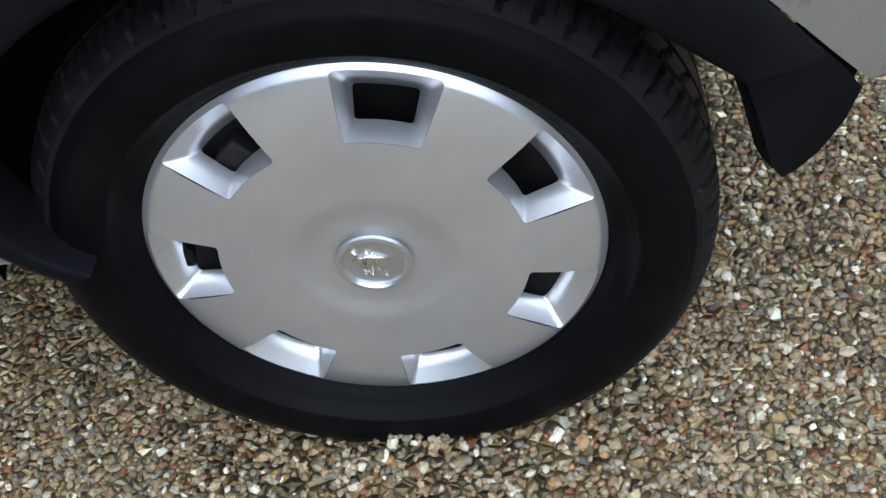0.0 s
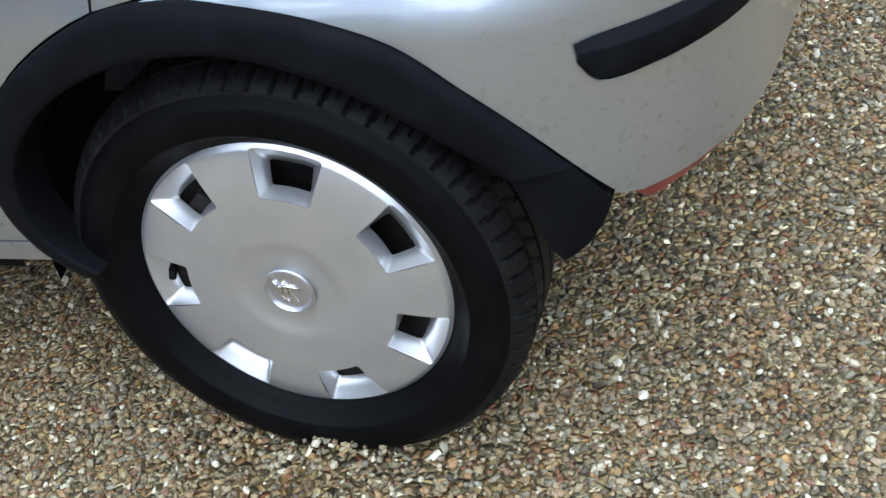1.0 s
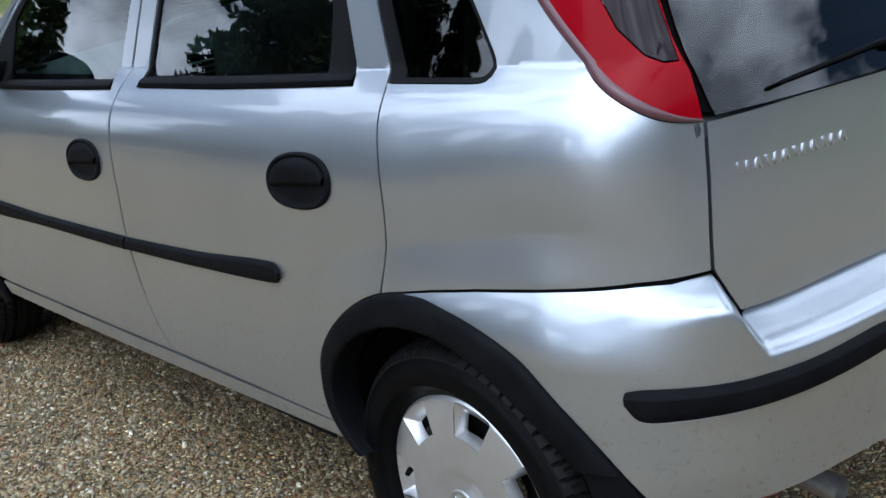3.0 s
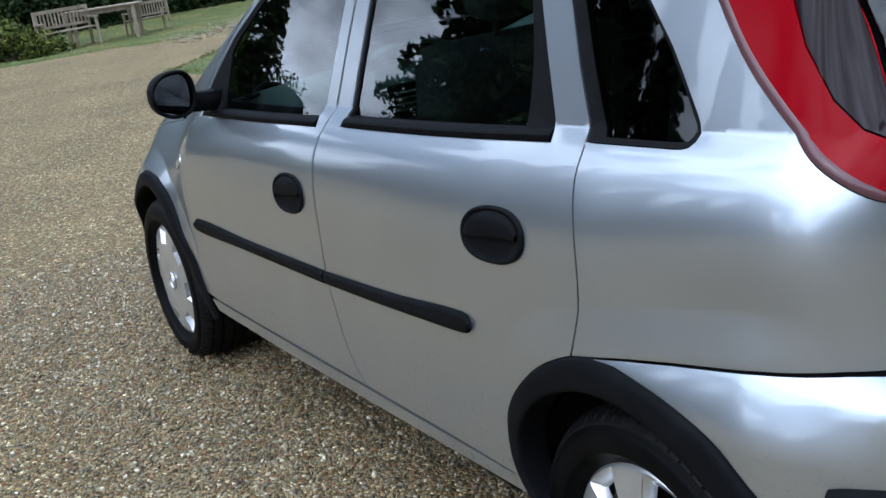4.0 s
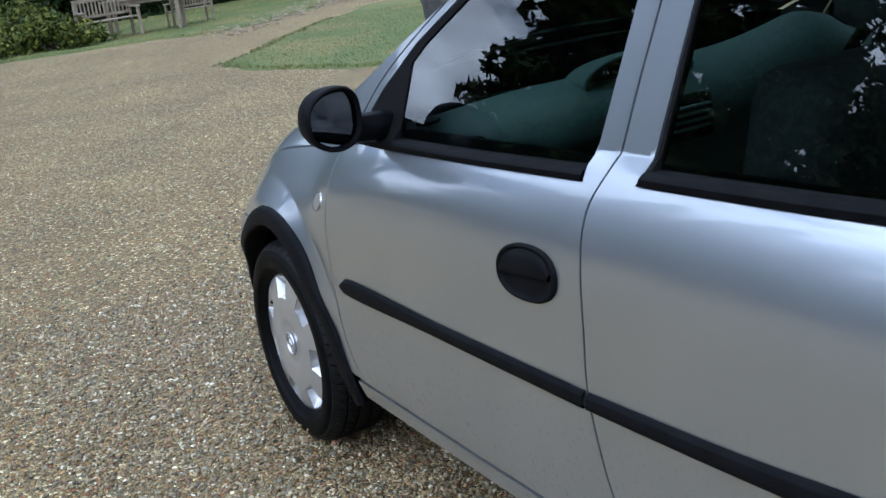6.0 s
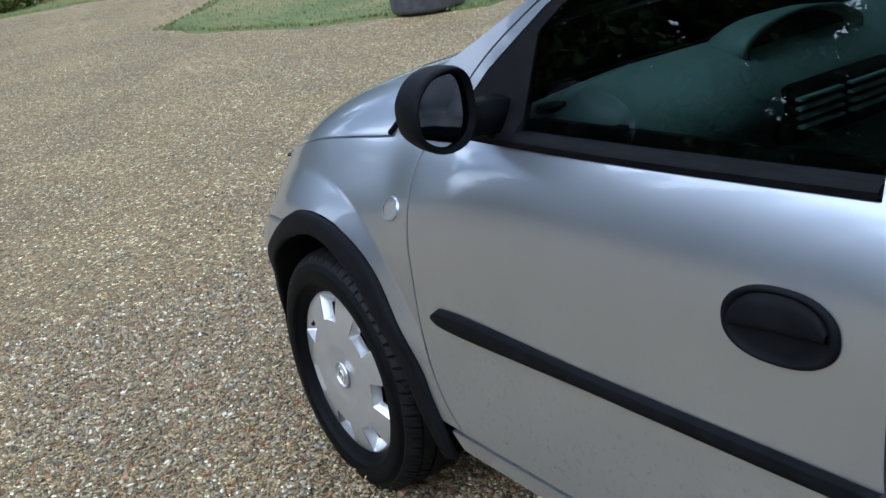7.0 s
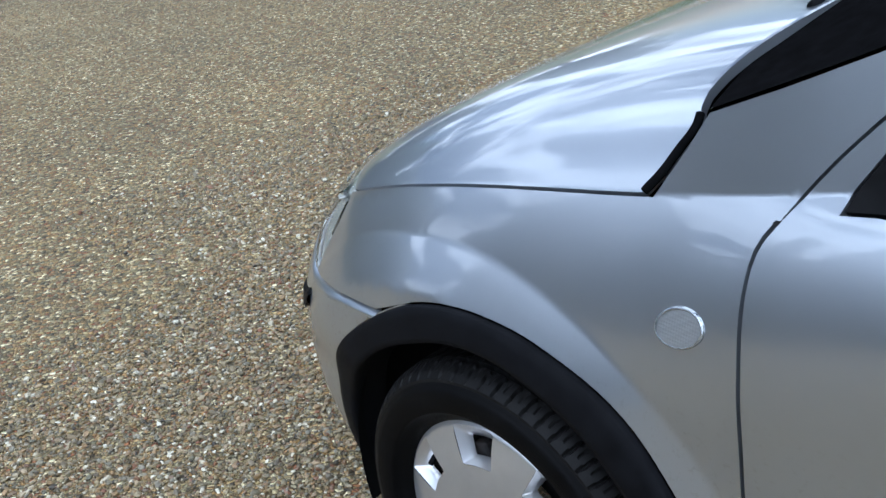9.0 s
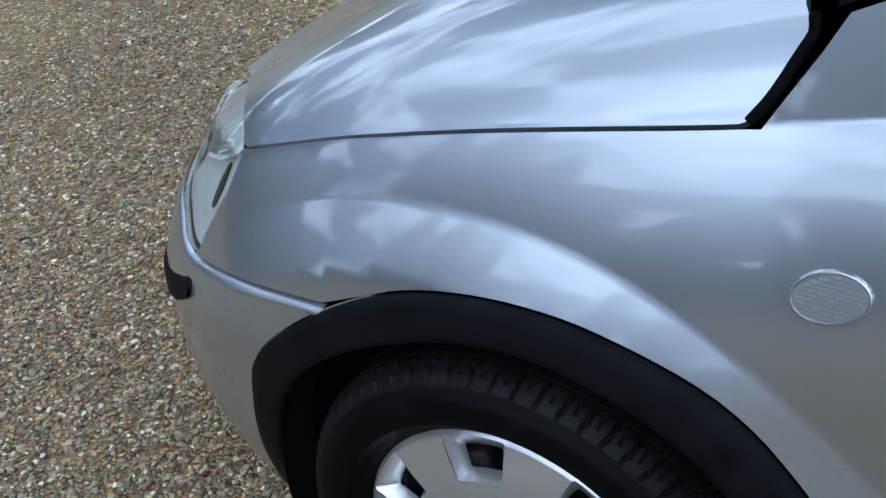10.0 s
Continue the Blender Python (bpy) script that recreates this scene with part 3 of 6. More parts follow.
ARCH_F = [(-2.885, 0.3), (-2.872, 0.38), (-2.846, 0.462), (-2.8, 0.525), (-2.745, 0.57), (-2.664, 0.62), (-2.59, 0.653), (-2.509, 0.672), (-2.43, 0.676), (-2.343, 0.666), (-2.224, 0.624), (-2.141, 0.548), (-2.075, 0.45), (-2.03, 0.34)]
ARCH_F_IN = [(-2.84, 0.27), (-2.832, 0.34), (-2.803, 0.42), (-2.755, 0.49), (-2.7, 0.54), (-2.64, 0.577), (-2.575, 0.604), (-2.509, 0.624), (-2.44, 0.632), (-2.36, 0.622), (-2.265, 0.58), (-2.19, 0.51), (-2.125, 0.41), (-2.085, 0.3)]


def line(pts, n=60):
    return [tuple(p) for p in curve(pts, n)]


hood_line = [(x, float(np.interp(x, ZS_X, ZS_Z))) for x in np.linspace(-2.225, -2.905, 20)]
wing_top = [(-2.034, 0.874), (-2.12, 0.866), (-2.2, 0.858)] + hood_line
LAMP_SIDE = [(0.867, 0.700), (0.858, 0.665), (0.822, 0.611), (0.8, 0.5625)]

# wings, doors, quarters
wing = xz(wing_top) + LAMP_SIDE + xz([(-2.88, 0.5865), (-2.80, 0.600), (-2.69, 0.6125)]) + xz(line(ARCH_F)[24:]) + xz(line(DOOR_F, 40))


def wing_crease(r):
    """A line round the front wheel at a steady distance from the flare's foot."""
    t = np.linspace(0.5, 2.75, 140)
    x = -2.5 + r * np.cos(t) / np.where(np.cos(t) > 0, 0.85, 0.72)
    z = 0.30 + r * np.sin(t)
    return [(s_of_x(a, b), b) for a, b in zip(x, z)]


def rear_crease(d):
    return [(s_of_x(a, b + d), b + d) for a, b in CREASE]


WING_LINES = [wing_crease(0.441 + d) for d in (-0.006, 0.0, 0.006)]
REAR_LINES = [rear_crease(d) for d in (-0.006, 0.0, 0.006)]
WAIST_LINES = [[(s_of_x(x, float(np.interp(x, ZS_X, ZS_Z)) + d), float(np.interp(x, ZS_X, ZS_Z)) + d) for x in np.linspace(-2.2, 0.15, 200)] for d in (-0.014, -0.008, -0.003, 0.0, 0.003, 0.009)]
front_wing = panel("front_wing", body, wing, paint, car, mirror=True, lines=WING_LINES, step=0.015, inset=0.0032)
f_window = [(-1.968, 0.891), (-1.93, 0.897), (-1.75, 0.908), (-1.4, 0.922), (-1.071, 0.937), (-1.078, 0.956), (-1.033, 1.215), (-1.012, 1.34), (-1.03, 1.355), (-1.33, 1.325), (-1.55, 1.21), (-1.736, 1.108), (-1.876, 1.005), (-1.932, 0.952), (-1.962, 0.908)]
door_f = xz(line(DOOR_F, 40)) + xz(line([DOOR_F[-1]] + PILLAR_GAP, 40)[1:]) + xz(line(GAP_B, 70)) + xz([(-1.4, 0.352)])
front_door = panel("front_door", body, door_f, paint, car, holes=[xz(f_window)], mirror=True, lines=WAIST_LINES, step=0.016)
r_window = [(-0.939, 0.946), (-0.6, 0.958), (-0.196, 0.978), (-0.249, 1.096), (-0.292, 1.2), (-0.36, 1.345), (-0.88, 1.355), (-0.904, 1.213), (-0.937, 0.963)]
door_r = xz(line(GAP_B, 70)) + xz([(-0.6, 0.366)]) + xz(line(ARCH_R, 80)[:31]) + xz(line(GAP_C, 60))
rear_door = panel("rear_door", body, door_r, paint, car, holes=[xz(r_window)], mirror=True, lines=REAR_LINES + WAIST_LINES, step=0.016)
TAIL_EDGE = [(4.345, 0.9255), (4.28, 0.931), (4.231, 0.941), (4.176, 0.964), (4.118, 0.996), (4.038, 1.057), (3.971, 1.123), (3.895, 1.22), (3.83, 1.33), (3.80, 1.375)]
q_bottom = [(-0.088, 0.660), (0.02, 0.679), (0.109, 0.692), (0.249, 0.7085), (0.353, 0.7195)]
q_window = [(-0.106, 0.983), (-0.162, 1.085), (-0.215, 1.199), (-0.278, 1.33), (-0.135, 1.33), (-0.034, 1.194), (0.036, 1.117), (0.098, 1.033), (0.107, 1.019), (0.111, 1.007), (0.110, 0.998), (0.103, 0.991), (0.092, 0.988), (0.075, 0.987)]
quarter = xz(q_bottom) + [(4.3295, 0.7245), (4.3335, 0.775), (4.342, 0.85), (4.348, 0.9255)] + line(TAIL_EDGE, 50) + xz(line(GAP_C, 60)[::-1])
quarter_panel = panel("quarter_panel", gate, quarter, paint, car, holes=[xz(q_window)], mirror=True, lines=REAR_LINES + WAIST_LINES, step=0.013, inset=0.0012)

# bumpers
MID = LEN / 2
edge_l = xz(line(ARCH_R, 80)[40:])
low_l = [(4.23, 0.40), (4.34, 0.408), (4.49, 0.415), (4.74, 0.415)]
top_l = [(s_of_x(x, z), z) for x, z in q_bottom] + [(4.331, 0.723), (4.380, 0.650), (4.40, 0.658), (4.5, 0.661), (4.7, 0.664), (4.9, 0.670)]


def mirrored(pts):
    return [(LEN - s, z) for s, z in pts[::-1]]


ledge_s = np.linspace(4.35, LEN - 4.35, 130)
LEDGE_LINES = [[(a, 0.0 + b + 0.008 * float(smooth(4.49, 4.99, min(a, LEN - a)))) for a in ledge_s] for b in (0.606, 0.612, 0.617, 0.621, 0.625, 0.629, 0.634, 0.639, 0.644, 0.649)]
rear_bumper = panel("rear_bumper", body, top_l + mirrored(top_l) + mirrored(edge_l + low_l) + (edge_l + low_l)[::-1], paint, car, out=(1, 0, 0), step=0.014, lines=LEDGE_LINES, inset=0.0012)
F_TOP = xz([(-2.69, 0.609), (-2.80, 0.5965), (-2.88, 0.583)]) + [(0.798, 0.5585), (0.76, 0.561), (0.734, 0.568), (0.707, 0.577), (0.62, 0.590), (0.5, 0.596), (0.2, 0.597)]
bump_f_top = [(a, b - 0.0075) for a, b in F_TOP]
bump_f_low = xz(line(ARCH_F)[:24][::-1]) + [(0.91, 0.21), (0.5, 0.19), (0.2, 0.19)]
left_top, left_low = bump_f_top, bump_f_low
front_bumper = panel("front_bumper", body, left_top + [(-s, z) for s, z in left_top[::-1]] + [(-s, z) for s, z in left_low] + left_low[::-1], paint, car, out=(-1, 0, 0), step=0.02)
# the rolled top edge of the front bumper
got = band("bumper_lip", line(F_TOP, 60), line([(a, b - 0.009) for a, b in F_TOP], 60), paint, None, [(0.0, -0.012), (0.15, -0.0045), (0.45, -0.0012), (0.8, 0.0004), (1.0, 0.0)])
for k in (0, 1):
    under(got[k], front_bumper)
sill_l = panel("sill", body, xz([(-1.97, 0.295), (-2.0, 0.335), (-1.955, 0.338), (-1.4, 0.35), (-0.92, 0.36), (-0.6, 0.364), (-0.297, 0.369), (-0.28, 0.337), (-0.6, 0.328), (-1.0, 0.318), (-1.5, 0.305)]), paint, car, mirror=True, proud=0.002)

# tailgate with its window
TG_L = [(4.383, 0.656), (4.3375, 0.7195), (4.3345, 0.726), (4.3385, 0.775), (4.347, 0.85), (4.353, 0.926)]
WIN_L = [(4.355, 0.932), (4.342, 0.99), (4.253, 1.114), (4.16, 1.22), (4.07, 1.34)]
tg_bottom = [(4.515, 0.658), (4.687, 0.662), (4.9, 0.673)]
win_low = [(4.355, 0.930), (4.54, 0.929), (4.79, 0.927)]
tailgate = panel("tailgate", gate, TG_L + win_low[1:] + mirrored(win_low[1:]) + mirrored(TG_L) + mirrored(tg_bottom) + tg_bottom[::-1], paint, car, out=(1, 0, 0))
rear_window = panel("rear_window", body, WIN_L + mirrored(WIN_L) + mirrored(win_low[1:]) + win_low[1:][::-1], privacy_glass, tailgate, out=(1, 0, 0), skirt=0.005, proud=-0.002, label="dark tinted rear window")
panel("window_surround", body, WIN_L + mirrored(WIN_L) + mirrored(win_low[1:]) + win_low[1:][::-1], seal_rubber, tailgate,
      holes=[shrink(np.array(WIN_L + mirrored(WIN_L) + mirrored(win_low[1:]) + win_low[1:][::-1]), 0.06)], out=(1, 0, 0), proud=-0.012)

# bonnet, screen, roof
SCREEN_EDGE = [(-2.163, 0.128, 0.947), (-2.06, 0.125, 0.99), (-1.945, 0.127, 1.04), (-1.77, 0.14, 1.125), (-1.5, 0.17, 1.25), (-1.22, 0.21, 1.365)]
hood_rear = [(-2.229, float(np.interp(-2.229, GX, GY)) + 0.001), (-2.212, 0.097), (-2.196, 0.119), (-2.188, 0.134), (-2.191, 0.148), (-2.199, 0.164), (-2.203, 0.184), (-2.2, 0.214), (-2.191, 0.265), (-2.178, 0.335), (-2.168, 0.42), (-2.166, 0.55), (-2.17, CY)]
hood_left = [(x, float(np.interp(x, GX, GY))) for x in np.linspace(-2.89, -2.235, 30)]
hood_front = [(-3.192, CY), (-3.186, 0.6), (-3.168, 0.5), (-3.11, 0.44), (-3.035, 0.345), (-2.962, 0.252), (-2.922, 0.203), (-2.9, 0.172)]
h_left = hood_front + hood_left + hood_rear
bonnet = panel("bonnet", bonnet_top, h_left + [(x, 2 * CY - y) for x, y in h_left[-2:0:-1]], paint, car, out=(0, 0, 1), step=0.02, inset=0.0009)
EDGE = curve(SCREEN_EDGE, 80)


def screen(a, u, off=0.0):
    """Windscreen: a from base to roof, u across from -1 to 1."""
    a, u = np.asarray(a, float), np.asarray(u, float)
    k = np.clip(a, 0, 1) * 79
    e = np.stack([np.interp(k, np.arange(80), EDGE[:, j]) for j in range(3)], -1)
    w = 1 - u * u
    x = e[..., 0] - w * (0.09 - 0.03 * a)
    y = CY + u * (CY - e[..., 1])
    return np.stack([x, y, e[..., 2] + w * (0.03 + 0.03 * a) + off], -1)


grid_a, grid_u = np.linspace(0, 1, 24), np.linspace(-1, 1, 33)
windscreen = loft("windscreen", [screen(np.full(33, a), grid_u) for a in grid_a], side_glass, car, "tinted laminated windscreen")
for name, aa, uu in (("screen_border", np.linspace(0, 1, 24), np.linspace(-1, -0.92, 4)), ("screen_border", np.linspace(0, 1, 24), np.linspace(0.92, 1, 4)), ("screen_border", np.linspace(0, 0.2, 5), np.linspace(-0.92, 0.92, 30))):
    loft(name, [screen(np.full(len(uu), a), uu, 0.0015) for a in aa], screen_print, windscreen, "black printed border")
cowl = loft("cowl_panel", [screen(np.full(33, 0.0), grid_u) + np.array([dx, 0, dz]) for dx, dz in ((0.03, -0.12), (0.04, -0.06), (0.05, -0.03), (0.07, 0.0), (0.09, 0.03))], black_plastic, car, "black plastic scuttle below the windscreen")


def roof_top(x, y, off=0.0):
    x, y = np.asarray(x, float), np.asarray(y, float)
    w = np.clip(1 - ((y - CY) / 0.62) ** 2, 0, 1)
    l = np.clip(1 - ((x + 0.55) / 1.5) ** 2, 0, 1)
    return np.stack([x, y, 1.365 + 0.075 * w ** 0.6 * l ** 0.5 + off], -1)


roof = panel("roof", roof_top, [(-1.22, 0.21), (-1.29, 0.5), (-1.3, CY), (-1.29, 1.08), (-1.22, 1.37), (0.0, 1.37), (0.24, 1.3), (0.27, CY), (0.24, 0.28), (0.0, 0.21)], paint, car, out=(0, 0, 1), step=0.05)
pillar = xz([(-2.150, 0.953), (-2.170, 0.920), (-2.195, 0.883), (-2.219, 0.8475), (-2.2, 0.852), (-2.12, 0.860), (-2.034, 0.869)]) + xz(line([DOOR_F[-1]] + PILLAR_GAP, 40)[1:])
pillar += [(s_of_x(x, z), z) for x, y, z in SCREEN_EDGE[:0:-1]]
a_pillar = panel("a_pillar", body, pillar, paint, car, mirror=True, inset=0.0012, bevel=0.002, step=0.012, lines=WAIST_LINES)
# black tube added in the bonnet's rear joint for a deep gap's shade
bm = bmesh.new()
seam = [bonnet_top(x, y) + np.array([0.005, -0.004 - 0.002 * k / 23, 0.003 + 0.003 * k / 23]) for k, (x, y) in enumerate(curve(hood_rear[:5], 24))]
tube(bm, seam, 0.0056, 8)
part("bonnet_gap_shade", bm, screen_print, car, "black tube put in for the shaded gap beside the bonnet")
roof_rail = loft("roof_rail", [body(np.array([s_of_x(x, 1.372) for x in np.linspace(-1.25, 0.12, 30)]), np.full(30, z)) + np.array([0, dy, 0]) for z, dy in ((1.365, 0), (1.385, 0.004), (1.392, 0.03), (1.375, 0.06))], paint, car, mirror=True)

# near-black sheet and blocks added as shade in the joints, and the floor
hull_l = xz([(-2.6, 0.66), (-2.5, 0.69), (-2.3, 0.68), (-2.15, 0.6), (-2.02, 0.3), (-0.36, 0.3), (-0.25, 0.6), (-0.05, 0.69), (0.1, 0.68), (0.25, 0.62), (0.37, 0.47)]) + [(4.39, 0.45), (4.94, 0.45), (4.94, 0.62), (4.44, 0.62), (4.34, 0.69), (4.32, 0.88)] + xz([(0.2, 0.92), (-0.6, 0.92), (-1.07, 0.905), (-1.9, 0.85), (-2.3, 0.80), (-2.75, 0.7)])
joint_shade_sheet = panel("joint_shade_sheet", body, hull_l, dark_void, car, mirror=True, proud=-0.02, skirt=0.002, step=0.05)
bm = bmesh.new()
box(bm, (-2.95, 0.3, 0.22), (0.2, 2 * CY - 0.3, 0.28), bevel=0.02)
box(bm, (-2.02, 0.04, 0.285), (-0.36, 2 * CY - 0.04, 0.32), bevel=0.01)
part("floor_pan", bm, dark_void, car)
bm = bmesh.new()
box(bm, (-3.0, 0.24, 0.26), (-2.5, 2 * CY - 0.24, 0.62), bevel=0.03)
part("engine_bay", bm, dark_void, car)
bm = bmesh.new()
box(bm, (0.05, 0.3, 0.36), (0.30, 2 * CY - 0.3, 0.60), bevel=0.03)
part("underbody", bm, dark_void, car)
front_face = panel("grille", body, [(0.42, 0.535), (0.40, 0.612), (0.2, 0.62), (-0.2, 0.62), (-0.40, 0.612), (-0.42, 0.535)], black_plastic, car, out=(-1, 0, 0), proud=-0.004)

# wheel arch mouldings and liners
RIM = [(0.0, -0.002), (0.015, 0.004), (0.05, 0.0075), (0.3, 0.0095), (0.8, 0.0105), (0.95, 0.0095), (0.99, 0.006), (1.0, -0.002), (1.0, -0.05)]
band("wheel_arch_moulding", xz(line([(-0.247, 0.314), (-0.272, 0.338)] + ARCH_R[:-1] + [(0.345, 0.455)], 90)), xz(line([(-0.222, 0.325), (-0.244, 0.342)] + ARCH_R_IN[:-2] + [(0.255, 0.482), (0.285, 0.452)], 90)), black_plastic, car, RIM)
leg = xz([(0.285, 0.456), (0.345, 0.459), (0.364, 0.434), (0.382, 0.406), (0.372, 0.376), (0.355, 0.351), (0.337, 0.336), (0.325, 0.332), (0.315, 0.35), (0.305, 0.388)])
# near-black sheet added behind the trim, as shade in its gap
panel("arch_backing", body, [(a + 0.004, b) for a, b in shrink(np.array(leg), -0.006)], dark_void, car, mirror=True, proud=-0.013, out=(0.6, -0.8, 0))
panel("arch_lower_trim", body, leg, black_plastic, car, mirror=True, proud=0.004, out=(0.6, -0.8, 0), bevel=0.004)
band("wheel_arch_moulding", xz(line([(-2.89, 0.235)] + ARCH_F + [(-2.015, 0.26)], 100)), xz(line([(-2.845, 0.23)] + ARCH_F_IN + [(-2.07, 0.24)], 100)), black_plastic, car, RIM)
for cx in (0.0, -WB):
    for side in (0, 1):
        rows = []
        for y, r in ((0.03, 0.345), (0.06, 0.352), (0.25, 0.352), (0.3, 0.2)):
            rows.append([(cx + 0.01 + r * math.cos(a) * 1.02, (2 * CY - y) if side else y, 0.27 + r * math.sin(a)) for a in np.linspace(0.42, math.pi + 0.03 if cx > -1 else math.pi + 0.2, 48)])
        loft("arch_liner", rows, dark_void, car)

# ---- glazing, seals and mouldings ----
for door, hole, glass_line, mat in (
        (front_door, f_window, [(-1.764, 0.915), (-1.4, 0.93), (-1.08, 0.943), (-1.05, 1.12), (-1.02, 1.335), (-1.1, 1.345), (-1.32, 1.31), (-1.55, 1.195), (-1.7, 1.11), (-1.752, 1.07)], side_glass),
        (rear_door, r_window, [(-0.93, 0.955), (-0.6, 0.967), (-0.284, 0.982), (-0.284, 1.03), (-0.289, 1.09), (-0.303, 1.15), (-0.332, 1.25), (-0.375, 1.335), (-0.875, 1.345), (-0.9, 1.2)], side_glass)):
    fr = panel("window_frame", body, xz(hole), seal_rubber, None, holes=[xz(glass_line)], inset=0.0, mirror=True, proud=-0.003, label="black window surround")
    gl = panel("window_glass", glazing, xz(glass_line), mat, None, inset=-0.004, mirror=True, proud=-0.008, skirt=0.003, label="tinted side glass")
    for k in (0, 1):
        under(fr[k], door[k])
        under(gl[k], door[k])
Q_GLASS = [(-0.072, 0.991), (-0.124, 1.088), (-0.177, 1.2), (-0.24, 1.322), (-0.137, 1.322), (-0.04, 1.19), (0.03, 1.113), (0.089, 1.032), (0.098, 1.018), (0.1015, 1.008), (0.100, 1.001), (0.095, 0.997), (0.087, 0.995), (0.07, 0.994)]
gl = panel("quarter_glass", glazing, xz(Q_GLASS), privacy_glass, None, inset=-0.004, mirror=True, proud=-0.003, skirt=0.003, label="dark quarter light glass")
fr = panel("quarter_frame", body, xz(q_window), seal_rubber, None, holes=[xz(Q_GLASS)], inset=0.0, mirror=True, proud=-0.0025, label="black quarter light surround")
for k in (0, 1):
    under(gl[k], quarter_panel[k])
    under(fr[k], quarter_panel[k])


def side_strip(name, top, low, doors, prof, label=""):
    got = band(name, top, low, black_plastic, None, prof, label)
    for k in (0, 1):
        under(got[k], doors[k])


STRIP = [(0.0, -0.002), (0.01, 0.002), (0.03, 0.0045), (0.2, 0.009), (0.23, 0.0096), (0.27, 0.0098), (0.6, 0.010), (0.94, 0.0096), (0.985, 0.0075), (1.0, 0.003), (1.0, -0.002)]
side_strip("rubbing_strip", xz([(-1.980, 0.579)] + line([(-1.979, 0.583), (-1.972, 0.592), (-1.5, 0.604), (-1.034, 0.616)], 40)), xz([(-1.982, 0.574)] + line([(-1.983, 0.571), (-1.978, 0.565), (-1.5, 0.576), (-1.036, 0.587)], 40)), front_door, STRIP)
side_strip("rubbing_strip", xz(line([(-1.024, 0.616), (-0.7, 0.634), (-0.415, 0.657), (-0.402, 0.653), (-0.395, 0.643)], 40)), xz(line([(-1.026, 0.588), (-0.7, 0.602), (-0.418, 0.619), (-0.405, 0.622), (-0.397, 0.632)], 40)), rear_door, STRIP)
# waist seals below the windows
SEAL = [(0.0, -0.03), (0.0, -0.004), (0.08, 0.003), (0.45, 0.0045), (0.55, 0.0045), (0.6, 0.0025), (0.95, 0.0035), (1.0, -0.002)]
side_strip("waist_seal", xz(line([(-1.90, 0.914), (-1.75, 0.922), (-1.4, 0.936), (-1.074, 0.951)], 30)), xz(line([(-1.90, 0.9), (-1.75, 0.905), (-1.4, 0.92), (-1.071, 0.935)], 30)), front_door, SEAL)
side_strip("waist_seal", xz(line([(-0.937, 0.962), (-0.6, 0.974), (-0.2, 0.993)], 30)), xz(line([(-0.939, 0.944), (-0.6, 0.956), (-0.194, 0.976)], 30)), rear_door, SEAL)

# ---- door handles ----
for door, cx, cz, rx, rz in ((front_door, -1.172, 0.779, 0.086, 0.047), (rear_door, -0.294, 0.822, 0.089, 0.048)):
    def egg(k, drop=0.0, cx=cx, cz=cz, rx=rx, rz=rz):
        a = np.linspace(0, 2 * np.pi, 48, endpoint=False)
        c, n = np.cos(a), np.sin(a)
        return np.stack([cx + rx * k * np.sign(c) * np.abs(c) ** 0.88, cz + drop + c * 0.006 + rz * k * np.sign(n) * np.abs(n) ** 0.88], 1)

    for sgn in (0, 1):
        rows = []
        for k, h in ((1.03, -0.002), (1.03, 0.003), (0.99, 0.0065), (0.93, 0.0065), (0.90, 0.005), (0.88, 0.003), (0.7, 0.0015), (0.4, 0.001), (0.02, 0.001)):
            e = egg(k)
            rows.append(body(np.array([s_of_x(x, z) for x, z in e]), e[:, 1], h))
        r = np.array(rows)
        if sgn:
            r[..., 1] = 2 * CY - r[..., 1]
        handle = loft("door_handle", r, black_plastic, door[sgn], "black oval pull handle", closed=True)
        # the flap fills the upper part of the cup, its lower lip stands free
        rows = []
        for w, h in ((0.0, 0.0), (0.0, 0.006), (0.35, 0.0095), (0.8, 0.010), (0.95, 0.008), (1.0, 0.002), (0.98, -0.006)):
            x = np.linspace(-0.98, 0.98, 25)
            top = cz + rz * 0.86 * np.sqrt(np.maximum(1 - np.abs(x) ** 2.2, 0)) + 0.005 * x
            low = cz - 0.006 + 0.012 * x * 0.6 + 0 * x
            z = np.maximum(top, low) * (1 - w) + low * w
            rows.append(body(np.array([s_of_x(cx + rx * 0.87 * a, b) for a, b in zip(x, z)]), z, h))
        r = np.array(rows)
        if sgn:
            r[..., 1] = 2 * CY - r[..., 1]
        loft("flap", r, black_plastic, handle)

